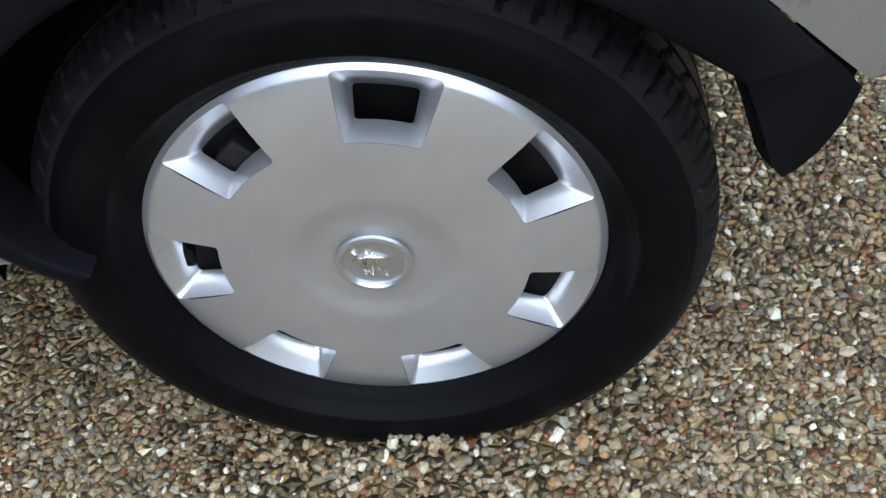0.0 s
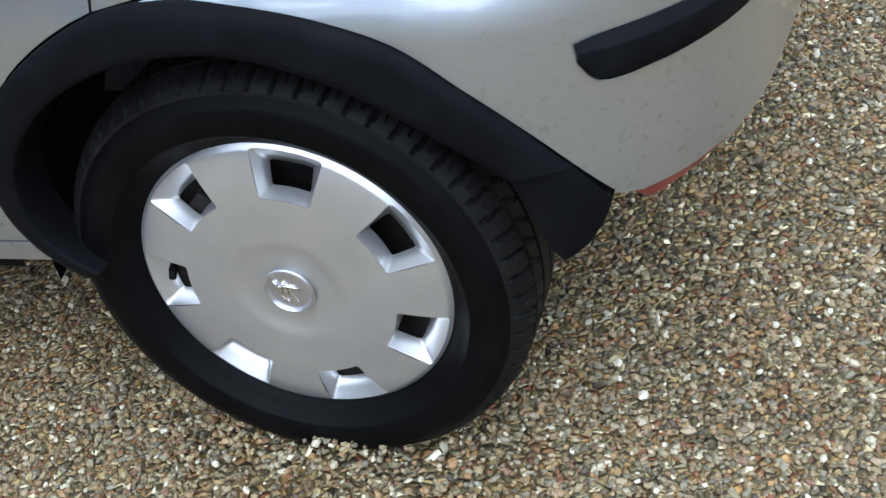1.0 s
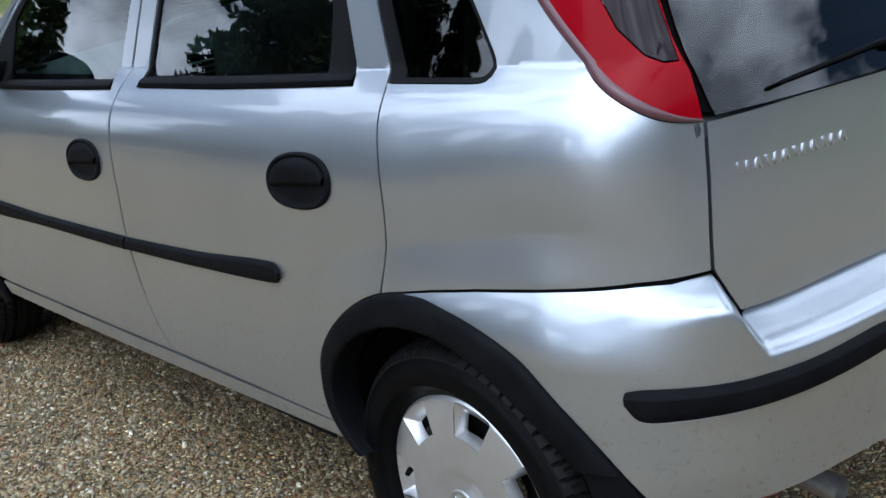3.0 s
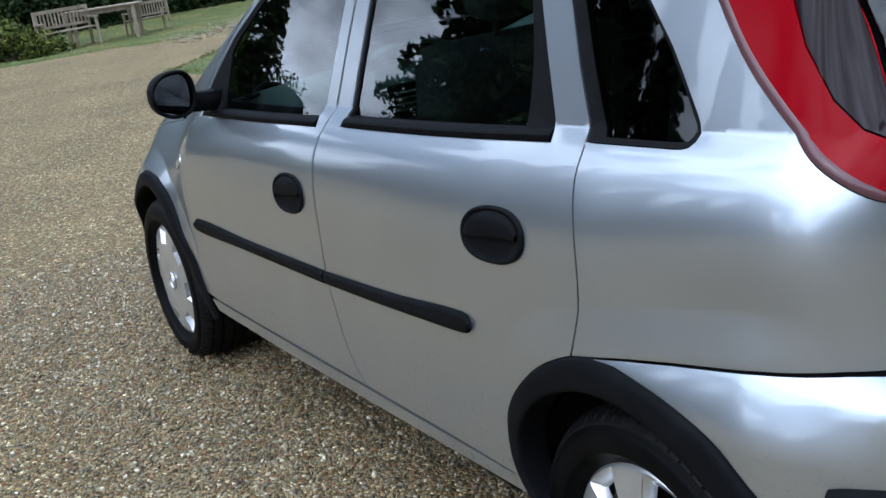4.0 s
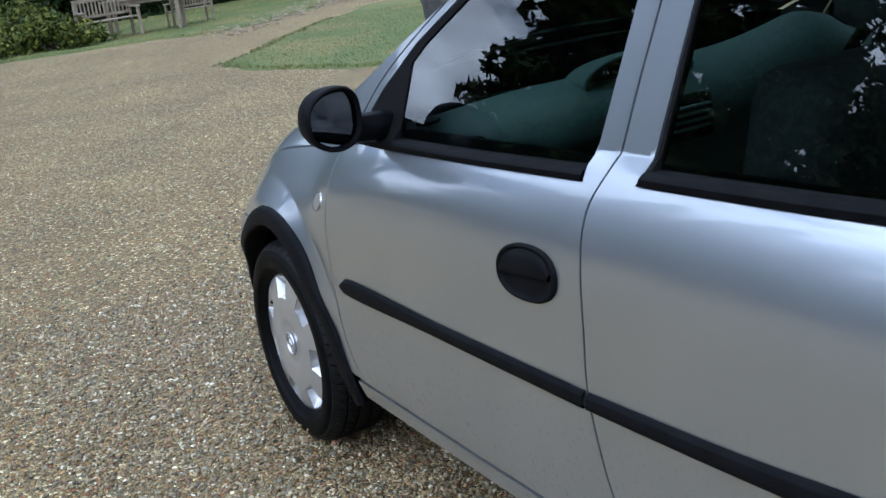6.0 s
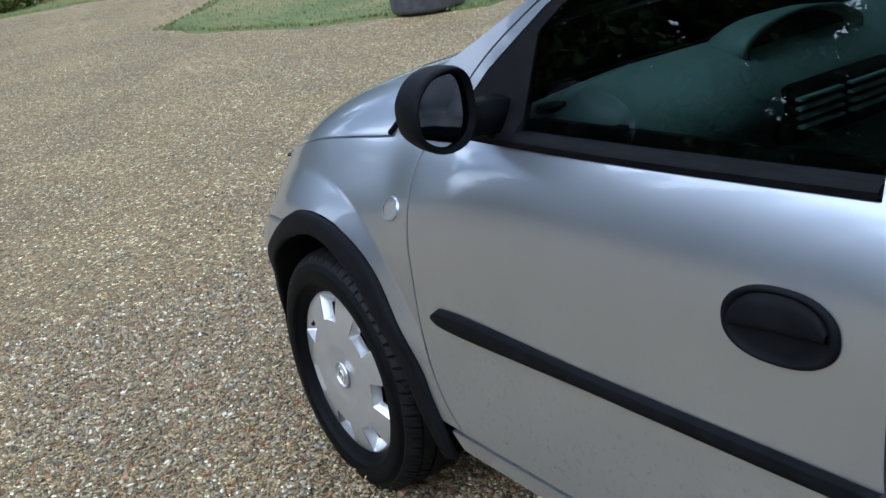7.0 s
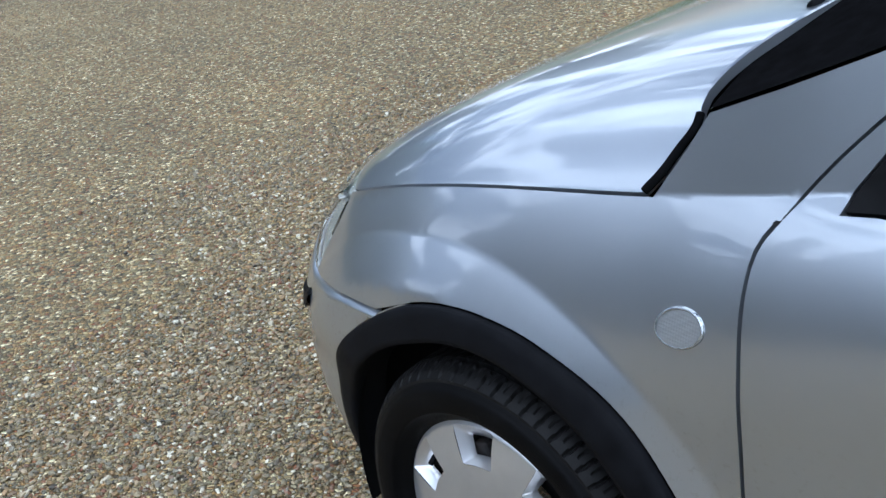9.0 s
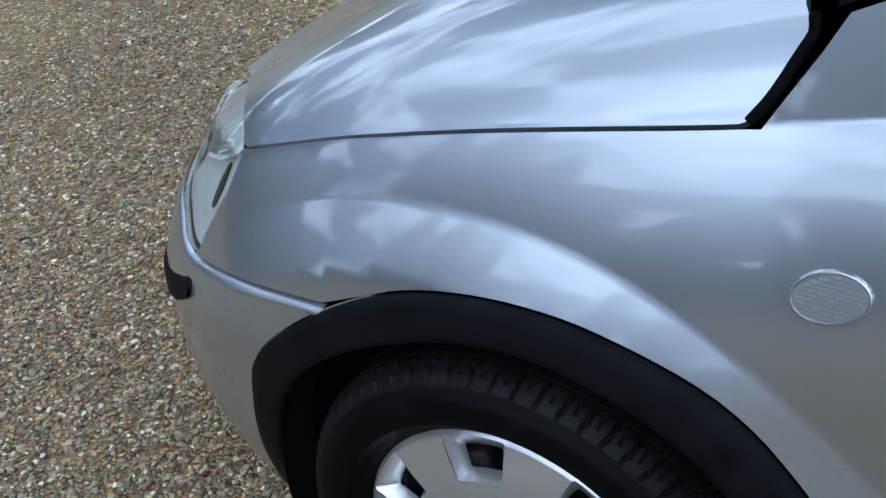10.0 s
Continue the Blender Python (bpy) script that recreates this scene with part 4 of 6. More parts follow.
# ---- door mirrors ----
for sgn in (0, 1):
    def flipy(rows):
        r = np.array(rows, float)
        if sgn:
            r[..., 1] = 2 * CY - r[..., 1]
        return r

    def ring(x, cy, cz, ry, rz, p=0.74):
        a = np.linspace(0, 2 * np.pi, 40, endpoint=False)
        c, n = np.cos(a), np.sin(a)
        ys = cy + ry * np.sign(c) * np.abs(c) ** p
        zs = cz + rz * np.sign(n) * np.abs(n) ** p * (1 - np.where(n < 0, 0.30, 0.20) * (c < 0) * np.abs(c) + 0.06 * (c > 0) * (n > 0) * c)
        return np.stack([np.full(40, MX + (x - MX) * np.where(x < MX, 1.25, 1.0)) - 0.36 * (ys - cy), ys, zs], 1)

    MX, MY, MZ = -1.782, -0.075, 0.986
    rows = [ring(MX - 0.064, MY + 0.01, MZ - 0.005, 0.008, 0.008), ring(MX - 0.06, MY + 0.01, MZ - 0.004, 0.034, 0.030), ring(MX - 0.05, MY + 0.006, MZ - 0.002, 0.053, 0.047), ring(MX - 0.03, MY + 0.002, MZ, 0.064, 0.060),
            ring(MX - 0.006, MY, MZ, 0.069, 0.064), ring(MX + 0.02, MY, MZ, 0.070, 0.065), ring(MX + 0.032, MY, MZ, 0.068, 0.063), ring(MX + 0.034, MY, MZ, 0.064, 0.059), ring(MX + 0.018, MY, MZ, 0.061, 0.056), ring(MX + 0.012, MY, MZ, 0.02, 0.02)]
    shell = loft("door_mirror", flipy(rows), black_plastic, front_door[sgn], "black plastic door mirror housing", closed=True)
    rows = [ring(MX + 0.021, MY, MZ, 0.058, 0.053), ring(MX + 0.0225, MY, MZ, 0.04, 0.03), ring(MX + 0.023, MY, MZ, 0.001, 0.001)]
    loft("mirror_glass", flipy(rows), mirror_glass, shell, "mirror glass", closed=True)
    rows = [[(MX - 0.042 + dx, y, z + dz) for dx, dz in ((-0.022, -0.028), (0.022, -0.028), (0.022, 0.022), (-0.022, 0.026))] for y, z in ((MY + 0.05, 0.955), (-0.005, 0.952), (0.03, 0.948), (0.085, 0.945))]
    loft("mirror_arm", flipy(rows), black_plastic, shell, closed=True, caps=True)

# ---- lamps ----
LAMP = [(0.866, 0.702), (0.857, 0.665), (0.821, 0.611), (0.7975, 0.565), (0.76, 0.566), (0.734, 0.573), (0.707, 0.582), (0.62, 0.595), (0.48, 0.602), (0.45, 0.635), (0.55, 0.668), (0.66, 0.688), (0.78, 0.699)]
lamp_l = panel("headlight", body, LAMP, lamp_inside, car, mirror=True, proud=-0.011, skirt=0.0, step=0.012, out=(-1, -0.5, 0), label="clear headlamp with a bright reflector")
cover_glass = glass_pane("lamp_cover", (0.95, 0.965, 0.95), 1.45)
LAMP_TOP = [(x, y) for x, y in hood_front[3:]] + [(-2.905, float(np.interp(-2.905, GX, GY)) + 0.004), (-2.945, 0.166), (-3.0, 0.203), (-3.09, 0.30), (-3.15, 0.43)]
lamp_up = panel("lamp_top", bonnet_top, LAMP_TOP, lamp_inside, None, mirror=True, proud=-0.010, skirt=0.0, step=0.012, out=(0, 0, 1))
lens_up = panel("lens_top", bonnet_top, LAMP_TOP, cover_glass, None, mirror=True, proud=0.0, skirt=0.004, out=(0, 0, 1), label="clear lens")
streak = panel("bulb_shroud", body, [(0.812 + 0.011 * math.cos(a) + 0.010 * math.sin(a), 0.652 + 0.032 * math.sin(a)) for a in np.linspace(0, 2 * np.pi, 24, endpoint=False)], smoke_lens, None, mirror=True, proud=-0.006, out=(-1, -0.5, 0), label="dark bulb shroud")
lens = panel("lens", body, LAMP, cover_glass, None, mirror=True, proud=0.001, skirt=0.004, out=(-1, -0.5, 0), label="clear lens")
bowl = panel("bulb_bezel", body, [(0.60 + 0.05 * math.cos(a), 0.64 + 0.028 * math.sin(a)) for a in np.linspace(0, 2 * np.pi, 24, endpoint=False)], chrome, None, mirror=True, proud=-0.007, out=(-1, -0.5, 0))
for k in (0, 1):
    under(lens[k], lamp_l[k])
    under(bowl[k], lamp_l[k])
    under(lamp_up[k], lamp_l[k])
    under(lens_up[k], lamp_l[k])
    under(streak[k], lamp_l[k])
CLEAR = [(4.094, 1.120), (4.156, 1.056), (4.216, 1.02), (4.26, 1.01), (4.307, 1.009), (4.285, 1.05), (4.238, 1.107), (4.155, 1.21), (4.08, 1.3), (4.0, 1.3), (4.05, 1.2)]
TAIL = line(TAIL_EDGE[:-1], 40) + [(3.92, 1.345), (4.06, 1.345), (4.145, 1.22), (4.247, 1.113), (4.335, 0.994), (4.347, 0.93)]
tail = panel("tail_light", body, TAIL, red_lens, car, holes=[CLEAR], mirror=True, proud=0.003, out=(0.7, -0.7, 0), label="tall red tail lamp with a smoked centre", step=0.02)
cl = panel("clear_lens", body, CLEAR, smoke_lens, None, mirror=True, proud=0.001, inset=0.0, out=(0.7, -0.7, 0), label="smoked reversing lens", step=0.02)
edge_out = line(TAIL_EDGE[:-1], 70)
rim = band("lens_edge", edge_out, [(a + 0.012 * min(1.0, k / 12), b + 0.004 + 0.008 * min(1.0, k / 12)) for k, (a, b) in enumerate(edge_out)], lens_rim, None, [(0.0, 0.0), (0.12, 0.0042), (0.9, 0.0046), (1.0, 0.002)], "smoky clear edge of the lens")
for k in (0, 1):
    under(cl[k], tail[k])
    under(rim[k], tail[k])
rep = panel("side_repeater", body, [(s_of_x(-2.134, 0.742) + 0.033 * math.cos(a) , 0.742 + 0.006 * math.cos(a) + 0.0205 * math.sin(a)) for a in np.linspace(0, 2 * np.pi, 40, endpoint=False)], frost, None, mirror=True, proud=0.0035, bevel=0.004, inset=0.0, label="round clear side repeater lamp", step=0.012)
REP_S = s_of_x(-2.134, 0.742)
ring_line = [[(REP_S + r * 0.033 * math.cos(a), 0.742 + 0.006 * math.cos(a) + r * 0.0205 * math.sin(a)) for a in np.linspace(0, 2 * np.pi, 48)] for r in (1.12, 0.98)]
rim = band("bezel", ring_line[0], ring_line[1], bezel_clear, None, [(0.0, -0.001), (0.25, 0.002), (0.6, 0.0038), (1.0, 0.003)], "clear rounded lens edge")
for k in (0, 1):
    under(rep[k], front_wing[k])
    under(rim[k], rep[k])

# ---- bumper mouldings, reflectors, plate, badges ----
BUMPER_STRIP = [(0.0, -0.002), (0.01, 0.002), (0.03, 0.004), (0.22, 0.0125), (0.25, 0.013), (0.29, 0.0132), (0.6, 0.0132), (0.93, 0.0128), (0.97, 0.011), (1.0, 0.006), (1.0, -0.002)]
band_t = [(4.1735, 0.583), (4.193, 0.588), (4.25, 0.592), (4.3, 0.593), (4.444, 0.594), (4.60, 0.600), (4.617, 0.597)]
band_b = [(4.1745, 0.568), (4.192, 0.546), (4.25, 0.548), (4.297, 0.552), (4.438, 0.557), (4.60, 0.567), (4.622, 0.575)]
got = band("bumper_strip", line(band_t, 50), line(band_b, 50), black_plastic, None, BUMPER_STRIP)
for k in (0, 1):
    under(got[k], rear_bumper)
# a raised lip of the bumper runs below the strip
lip_b = [(a, b - 0.006) for a, b in band_b]
got = band("strip_lip", line(band_b, 50), line(lip_b, 50), paint, None, [(0.0, -0.004), (0.05, 0.0), (0.5, 0.0035), (0.75, 0.004), (1.0, -0.001)])
for k in (0, 1):
    under(got[k], rear_bumper)
ft = [(0.812, 0.531), (0.80, 0.535), (0.76, 0.521), (0.70, 0.503), (0.63, 0.492), (0.4, 0.486)]
fb = [(0.807, 0.513), (0.79, 0.502), (0.75, 0.482), (0.70, 0.466), (0.63, 0.456), (0.4, 0.45)]
got = band("bumper_strip", line(ft, 40), line(fb, 40), black_plastic, None, [(w, h * 0.45) for w, h in BUMPER_STRIP])
for k in (0, 1):
    under(got[k], front_bumper)
got = panel("rear_reflector", body, [(4.212, 0.402), (4.29, 0.415), (4.385, 0.424), (4.392, 0.405), (4.3, 0.392), (4.24, 0.382)], dull_red, None, mirror=True, proud=-0.006, out=(0.5, -1, 0), label="dull red reflector in the bumper's lower edge", step=0.015)
for k in (0, 1):
    under(got[k], rear_bumper)
bm = bmesh.new()
tube(bm, [(0.2, 0.40, 0.29), (0.40, 0.40, 0.287), (0.452, 0.40, 0.28)], 0.022, 20, False)
tube(bm, [(0.452, 0.40, 0.28), (0.43, 0.40, 0.283), (0.3, 0.40, 0.288)], [0.0195, 0.0195, 0.0185], 20, False)
part("exhaust_pipe", bm, mottle(material("exhaust_steel", (0.5, 0.48, 0.45), 0.3, 0.8), 40, [(0.3, (0.30, 0.28, 0.26)), (0.7, (0.52, 0.50, 0.47))]), car, "dull steel exhaust tailpipe")
PLATE = [(4.657, 0.590), (4.657, 0.488), (LEN - 4.657, 0.488), (LEN - 4.657, 0.590)]
plate = panel("number_plate", body, PLATE, yellow, None, out=(1, 0, 0), proud=0.010, bevel=0.0015, label="yellow rear number plate with a blue band", step=0.03)
under(plate, rear_bumper)

def on_rear(name, s0, s1, z0, z1, mat, parent, proud, label="", slant=0.0):
    """A small raised bar on the car's back."""
    return under(panel(name, gate if z0 > 0.65 else body, [(s0, z0), (s0 + slant, z1), (s1 + slant, z1), (s1, z0)], mat, None, out=(1, 0, 0), proud=proud, inset=0.0, bevel=0.0006, skirt=0.004, step=0.03, label=label), parent)


on_rear("plate_band", 4.66, 4.7, 0.491, 0.587, plate_blue, plate, 0.0125, "blue band")
on_rear("mark", 4.67, 4.69, 0.500, 0.510, plate_white, plate, 0.0135)
for k in range(7):
    s0 = 4.725 + k * 0.0535 + (0.025 if k > 3 else 0)
    on_rear("mark", s0, s0 + 0.040, 0.501, 0.577, plate_black, plate, 0.0125)
# maker's lettering as plain chrome bars
for k in range(8):
    s0, tilt = 4.405 + k * 0.0300, 0.006 if k % 2 else -0.004
    on_rear("badge_bar", s0, s0 + 0.0055, 0.8475, 0.8625, badge_chrome, tailgate, 0.003, "slim chrome badge bars" if k == 0 else "", slant=tilt)
    on_rear("badge_bar", s0 + 0.0115, s0 + 0.0165, 0.8475, 0.8625, badge_chrome, tailgate, 0.003, slant=-tilt)


def disc_on_rear(name, s, z, rs, rz, prof, mat, parent, label=""):
    a = np.linspace(0, 2 * np.pi, 36, endpoint=False)
    rows = [gate(s + rs * k * np.cos(a), z + rz * k * np.sin(a), h) for k, h in prof]
    return loft(name, rows, mat, parent, label, closed=True)


lock = disc_on_rear("tailgate_lock", 4.998, 0.778, 0.055, 0.045, [(1.0, -0.001), (0.98, 0.006), (0.85, 0.010), (0.5, 0.013), (0.02, 0.014)], black_plastic, tailgate, "black release knob with a chrome lock")
disc_on_rear("lock_barrel", 5.005, 0.79, 0.012, 0.012, [(1.0, 0.008), (1.0, 0.026), (0.85, 0.03), (0.02, 0.03)], chrome, lock, "chrome lock barrel")
emblem = disc_on_rear("emblem", 4.998, 0.868, 0.031, 0.031, [(1.0, -0.001), (1.0, 0.004), (0.92, 0.007), (0.84, 0.006), (0.8, 0.003), (0.02, 0.004)], badge_chrome, tailgate, "round chrome emblem")
bm = bmesh.new()
tube(bm, [tuple(body(s, z, 0.022)) for s, z in ((5.03, 0.955), (4.9, 0.962), (4.78, 0.972))], [0.009, 0.006, 0.0045], 8)
tube(bm, [tuple(body(s, z, 0.012)) for s, z in ((4.96, 0.985), (4.76, 0.973), (4.5, 0.955))], [0.0045, 0.0045, 0.003], 8)
part("rear_wiper", bm, black_plastic, tailgate, "black rear wiper arm")
bm = bmesh.new()
for u0, u1 in ((-0.6, 0.05), (0.1, 0.7)):
    us = np.linspace(u0, u1, 14)
    tube(bm, [tuple(screen(0.03 + 0.05 * k / 13, u, 0.012)) for k, u in enumerate(us)], 0.008, 8)
part("screen_wiper", bm, black_plastic, cowl, "black windscreen wipers")

# ---- wheels ----


def lathe(rows, n):
    """Rings round the y axis from (y, r) rows."""
    a = np.linspace(0, 2 * np.pi, n, endpoint=False)
    return [np.stack([r * np.cos(a), np.full(n, y), r * np.sin(a)], 1) for y, r in rows]


SIDEWALL = [(0.040, 0.186), (0.026, 0.190), (0.013, 0.196), (0.006, 0.205), (-0.002, 0.215), (-0.0075, 0.2165), (-0.0085, 0.2185), (-0.0098, 0.232), (-0.009, 0.247), (-0.0065, 0.255), (-0.006, 0.2552), (-0.0035, 0.2595), (0.002, 0.2655),
            (0.01, 0.266), (0.15, 0.266), (0.165, 0.266), (0.176, 0.255), (0.18, 0.235), (0.17, 0.205), (0.14, 0.188)]
TREAD = [(-0.001, 0.262), (0.0, 0.2665), (0.003, 0.2695), (0.006, 0.2722), (0.010, 0.2754), (0.014, 0.2780), (0.018, 0.2801), (0.022, 0.2818), (0.026, 0.2831), (0.0300, 0.2840), (0.0305, 0.277), (0.0365, 0.277), (0.037, 0.2848), (0.044, 0.2852), (0.050, 0.2855), (0.056, 0.2857), (0.062, 0.2858), (0.0625, 0.278), (0.070, 0.278),
         (0.0705, 0.286), (0.088, 0.286), (0.102, 0.286), (0.1025, 0.278), (0.110, 0.278), (0.1105, 0.2858), (0.12, 0.2855), (0.135, 0.2850), (0.1355, 0.277), (0.142, 0.277), (0.1425, 0.284), (0.155, 0.2800), (0.165, 0.272), (0.167, 0.266)]


def tread_rings():
    """Tread with cut shoulder blocks: 64 round, each with a short sipe, and slanted cuts in the ribs between."""
    per = 12
    n = 64 * per
    a = np.linspace(0, 2 * np.pi, n, endpoint=False)
    k = np.arange(n)
    rows = []
    for y, r in TREAD:
        rr = np.full(n, r)
        if 0.0005 < y < 0.0302 or 0.1425 <= y < 0.166:
            u = (k + int(round(60 * min(y, 0.03)))) % per
            rr -= np.where(u < 2, 0.0065 * min(1.0, 0.25 + y / 0.014), 0)
            if 0.013 < y < 0.03:
                rr -= np.where(u == 7, 0.0028, 0)
        elif 0.036 < y < 0.0622 and r > 0.281:
            rr -= np.where((k + int((y - 0.036) * 300)) % per < 1, 0.005, 0)
        elif 0.1104 < y < 0.136 and r > 0.281:
            rr -= np.where((k - int((y - 0.11) * 300)) % per < 1, 0.005, 0)
        rows.append(np.stack([rr * np.cos(a), np.full(n, y), rr * np.sin(a)], 1))
    return rows


def cap_y(r):
    """The wheel cover's face: a shallow dome with a flat dished centre and a rolled rim."""
    r = np.asarray(r, float)
    y = 0.0125 * (r / 0.19) ** 5 - 0.0005
    y = y + 0.0035 * (1 - smooth(0.050, 0.074, r))
    y = y + 0.003 * smooth(0.187, 0.1935, r)
    return y


def cap_face(x, z, off=0.0):
    x, z = np.asarray(x, float), np.asarray(z, float)
    return np.stack([x, cap_y(np.hypot(x, z)) - off, z], -1)


def sector(a0, r0, r1, h0, h1, n=7):
    """A slot's outline: mid-angle, inner and outer radius, half-angles there."""
    pts = [(r0, a0 + h0 * t) for t in np.linspace(-1, 1, n)] + [(r1, a0 + h1 * t) for t in np.linspace(1, -1, n)]
    return [(r * math.cos(a), r * math.sin(a)) for r, a in pts]


def soft_corner(poly, r):
    """Rounded corners."""
    p, out = np.array(poly), []
    for i in range(len(p)):
        a, b, c = p[i - 1], p[i], p[(i + 1) % len(p)]
        u, v = a - b, c - b
        lu, lv = np.linalg.norm(u), np.linalg.norm(v)
        if abs(np.dot(u, v) / (lu * lv)) > 0.9:
            out.append(tuple(b))
            continue
        d = min(r, lu * 0.45, lv * 0.45)
        for t in np.linspace(0, 1, 5):
            out.append(tuple((1 - t) ** 2 * (b + u / lu * d) + 2 * t * (1 - t) * b + t * t * (b + v / lv * d)))
    return out


def build_wheel():
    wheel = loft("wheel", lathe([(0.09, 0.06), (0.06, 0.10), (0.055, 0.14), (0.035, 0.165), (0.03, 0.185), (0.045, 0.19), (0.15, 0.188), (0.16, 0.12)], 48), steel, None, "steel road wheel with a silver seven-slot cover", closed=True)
    tyre = loft("tyre", lathe(SIDEWALL, 144), rubber, wheel, "worn black rubber tyre", closed=True)
    tread = loft("tread", tread_rings(), lit_tread_rubber, tyre, "dusty cut tread, painted lighter for the sky it catches", closed=True)
    tread.data.set_sharp_from_angle(angle=radians(30))
    slots = [math.radians(77.5 + 51.43 * k) for k in range(7)]
    outer = [soft_corner(sector(a, 0.1295, 0.1895, math.radians(12.9), math.radians(13.0)), 0.005) for a in slots]
    rim = [(0.1935 * math.cos(a), 0.1935 * math.sin(a)) for a in np.linspace(0, 2 * np.pi, 140, endpoint=False)]
    rolls = [[(r * math.cos(a), r * math.sin(a)) for a in np.linspace(0, 2 * np.pi, 180)] for r in (0.168, 0.172, 0.1755, 0.178, 0.1805, 0.183, 0.1855, 0.188)]
    cover = panel("wheel_cover", cap_face, rim, cap_silver, wheel, holes=outer, step=0.006, inset=0.0, bevel=0.0014, skirt=0.008, out=(0, -1, 0), label="silver plastic wheel cover", hole_skirt=False, lines=rolls)
    for a, o in zip(slots, outer):
        n = len(o)
        top = np.array(o)
        # the pocket's walls slope to a smaller window near the rim
        w = np.array(soft_corner(sector(a, 0.1325, 0.164, math.radians(9.7), math.radians(9.0)), 0.006))
        w = w[[int(round(k * len(w) / n)) % len(w) for k in range(n)]]
        lip = cap_face(top[:, 0], top[:, 1], -0.0012)
        rows = [lip, lip + (cap_face(w[:, 0], w[:, 1], -0.024) - lip) * 0.5, cap_face(w[:, 0], w[:, 1], -0.024), cap_face(w[:, 0], w[:, 1], -0.0245)]
        loft("slot_pocket", rows, cap_silver, cover, closed=True)
    b = loft("badge", lathe([(-0.0005, 0.0325), (-0.003, 0.0315), (-0.0036, 0.0285), (-0.002, 0.0265), (0.0005, 0.0255), (0.0, 0.01), (0.0, 0.0005)], 40), badge_chrome, cover, "round chrome centre badge with a raised emblem", closed=True)
    b.data.set_sharp_from_angle(angle=radians(22))
    bm = bmesh.new()
    # a plain raised device of curved chrome ribs
    for k in range(5):
        tube(bm, [(-0.016 + 0.006 * k + 0.006 * math.sin(t * 2.4 + k), -0.0012, 0.016 - 0.032 * t) for t in np.linspace(0.05 * k, 1 - 0.06 * (4 - k), 7)], [0.0008, 0.0022, 0.0025, 0.0025, 0.0025, 0.002, 0.0008], 6)
    tube(bm, [(-0.018, -0.001, 0.004), (-0.004, -0.002, 0.009), (0.016, -0.001, 0.004)], [0.0008, 0.002, 0.0008], 6)
    part("device", bm, chrome, b)
    bm = bmesh.new()
    va = math.radians(176)
    c, n = math.cos(va), math.sin(va)
    tube(bm, [(0.163 * c, 0.035, 0.163 * n), (0.158 * c, 0.016, 0.158 * n), (0.155 * c, 0.006, 0.155 * n - 0.004)], [0.0055, 0.0055, 0.0045], 10)
    part("valve", bm, rubber, wheel, "black rubber tyre valve")
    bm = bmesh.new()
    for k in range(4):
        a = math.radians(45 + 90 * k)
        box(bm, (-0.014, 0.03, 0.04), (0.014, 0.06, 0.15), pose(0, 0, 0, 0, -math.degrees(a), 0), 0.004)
    part("brake", bm, steel, wheel, "rusty brake parts, coloured dark for the shade behind the cover")
    return wheel


wheel = build_wheel()
wheel.parent, wheel.matrix_parent_inverse = car, Matrix.Translation(-car.location)
wheel.matrix_basis = pose(0, 0, 0.285)
for m in (pose(-WB, 0.003, 0.285, 0, 31, 0), pose(0, 2 * CY, 0.285, 0, 20, 180), pose(-WB, 2 * CY, 0.285, 0, 50, 180)):
    copy_thing(wheel, m)

# ---- cabin ----


def rounded(bm, lo, hi, r, m=Matrix()):
    return box(bm, lo, hi, m, r)


DASH = [(-1.99, 0.89), (-1.95, 0.928), (-1.915, 0.938), (-1.905, 0.936), (-1.9, 0.918), (-1.885, 0.918), (-1.88, 0.94), (-1.868, 0.949), (-1.8, 0.962), (-1.74, 0.964), (-1.69, 0.956), (-1.65, 0.938), (-1.622, 0.91), (-1.612, 0.87),
        (-1.618, 0.845), (-1.63, 0.84), (-1.64, 0.82), (-1.645, 0.7), (-1.70, 0.55)]


def dash_at(x, y, z):
    """The moulding runs back and down towards the doors."""
    d = abs(y - CY)
    side = float(smooth(0.36, 0.70, d))
    return (x - 0.10 * side * float(smooth(-1.9, -1.7, x)), y, z - 0.03 * side + 0.055 * math.exp(-((y - 1.16) / 0.17) ** 2) * float(smooth(-1.87, -1.72, x)) * (z > 0.83))


dash_rows = [[dash_at(x, y, z) for y in np.linspace(0.10, 2 * CY - 0.10, 60)] for x, z in DASH]
dashboard = loft("dashboard", dash_rows, dash, car, "green-grey moulded dashboard")


def slat_vent(y0, y1, x, z, h, n):
    """A dark recess with a rounded surround and level slats."""
    bm = bmesh.new()
    box(bm, (x - 0.03, y0, z - h / 2), (x + 0.004, y1, z + h / 2), bevel=0.012)
    vent = part("air_vent", bm, black_plastic, dashboard, "black slatted air vent")
    bm = bmesh.new()
    for k in range(n):
        zz = z - h / 2 + h * (k + 0.7) / (n + 0.4)
        box(bm, (x - 0.01, y0 + 0.007, zz - 0.002), (x + 0.010, y1 - 0.007, zz + 0.002), bevel=0.001)
    part("slats", bm, dash, vent)


slat_vent(0.135, 0.235, -1.695, 0.875, 0.052, 3)
slat_vent(2 * CY - 0.235, 2 * CY - 0.135, -1.695, 0.875, 0.052, 3)
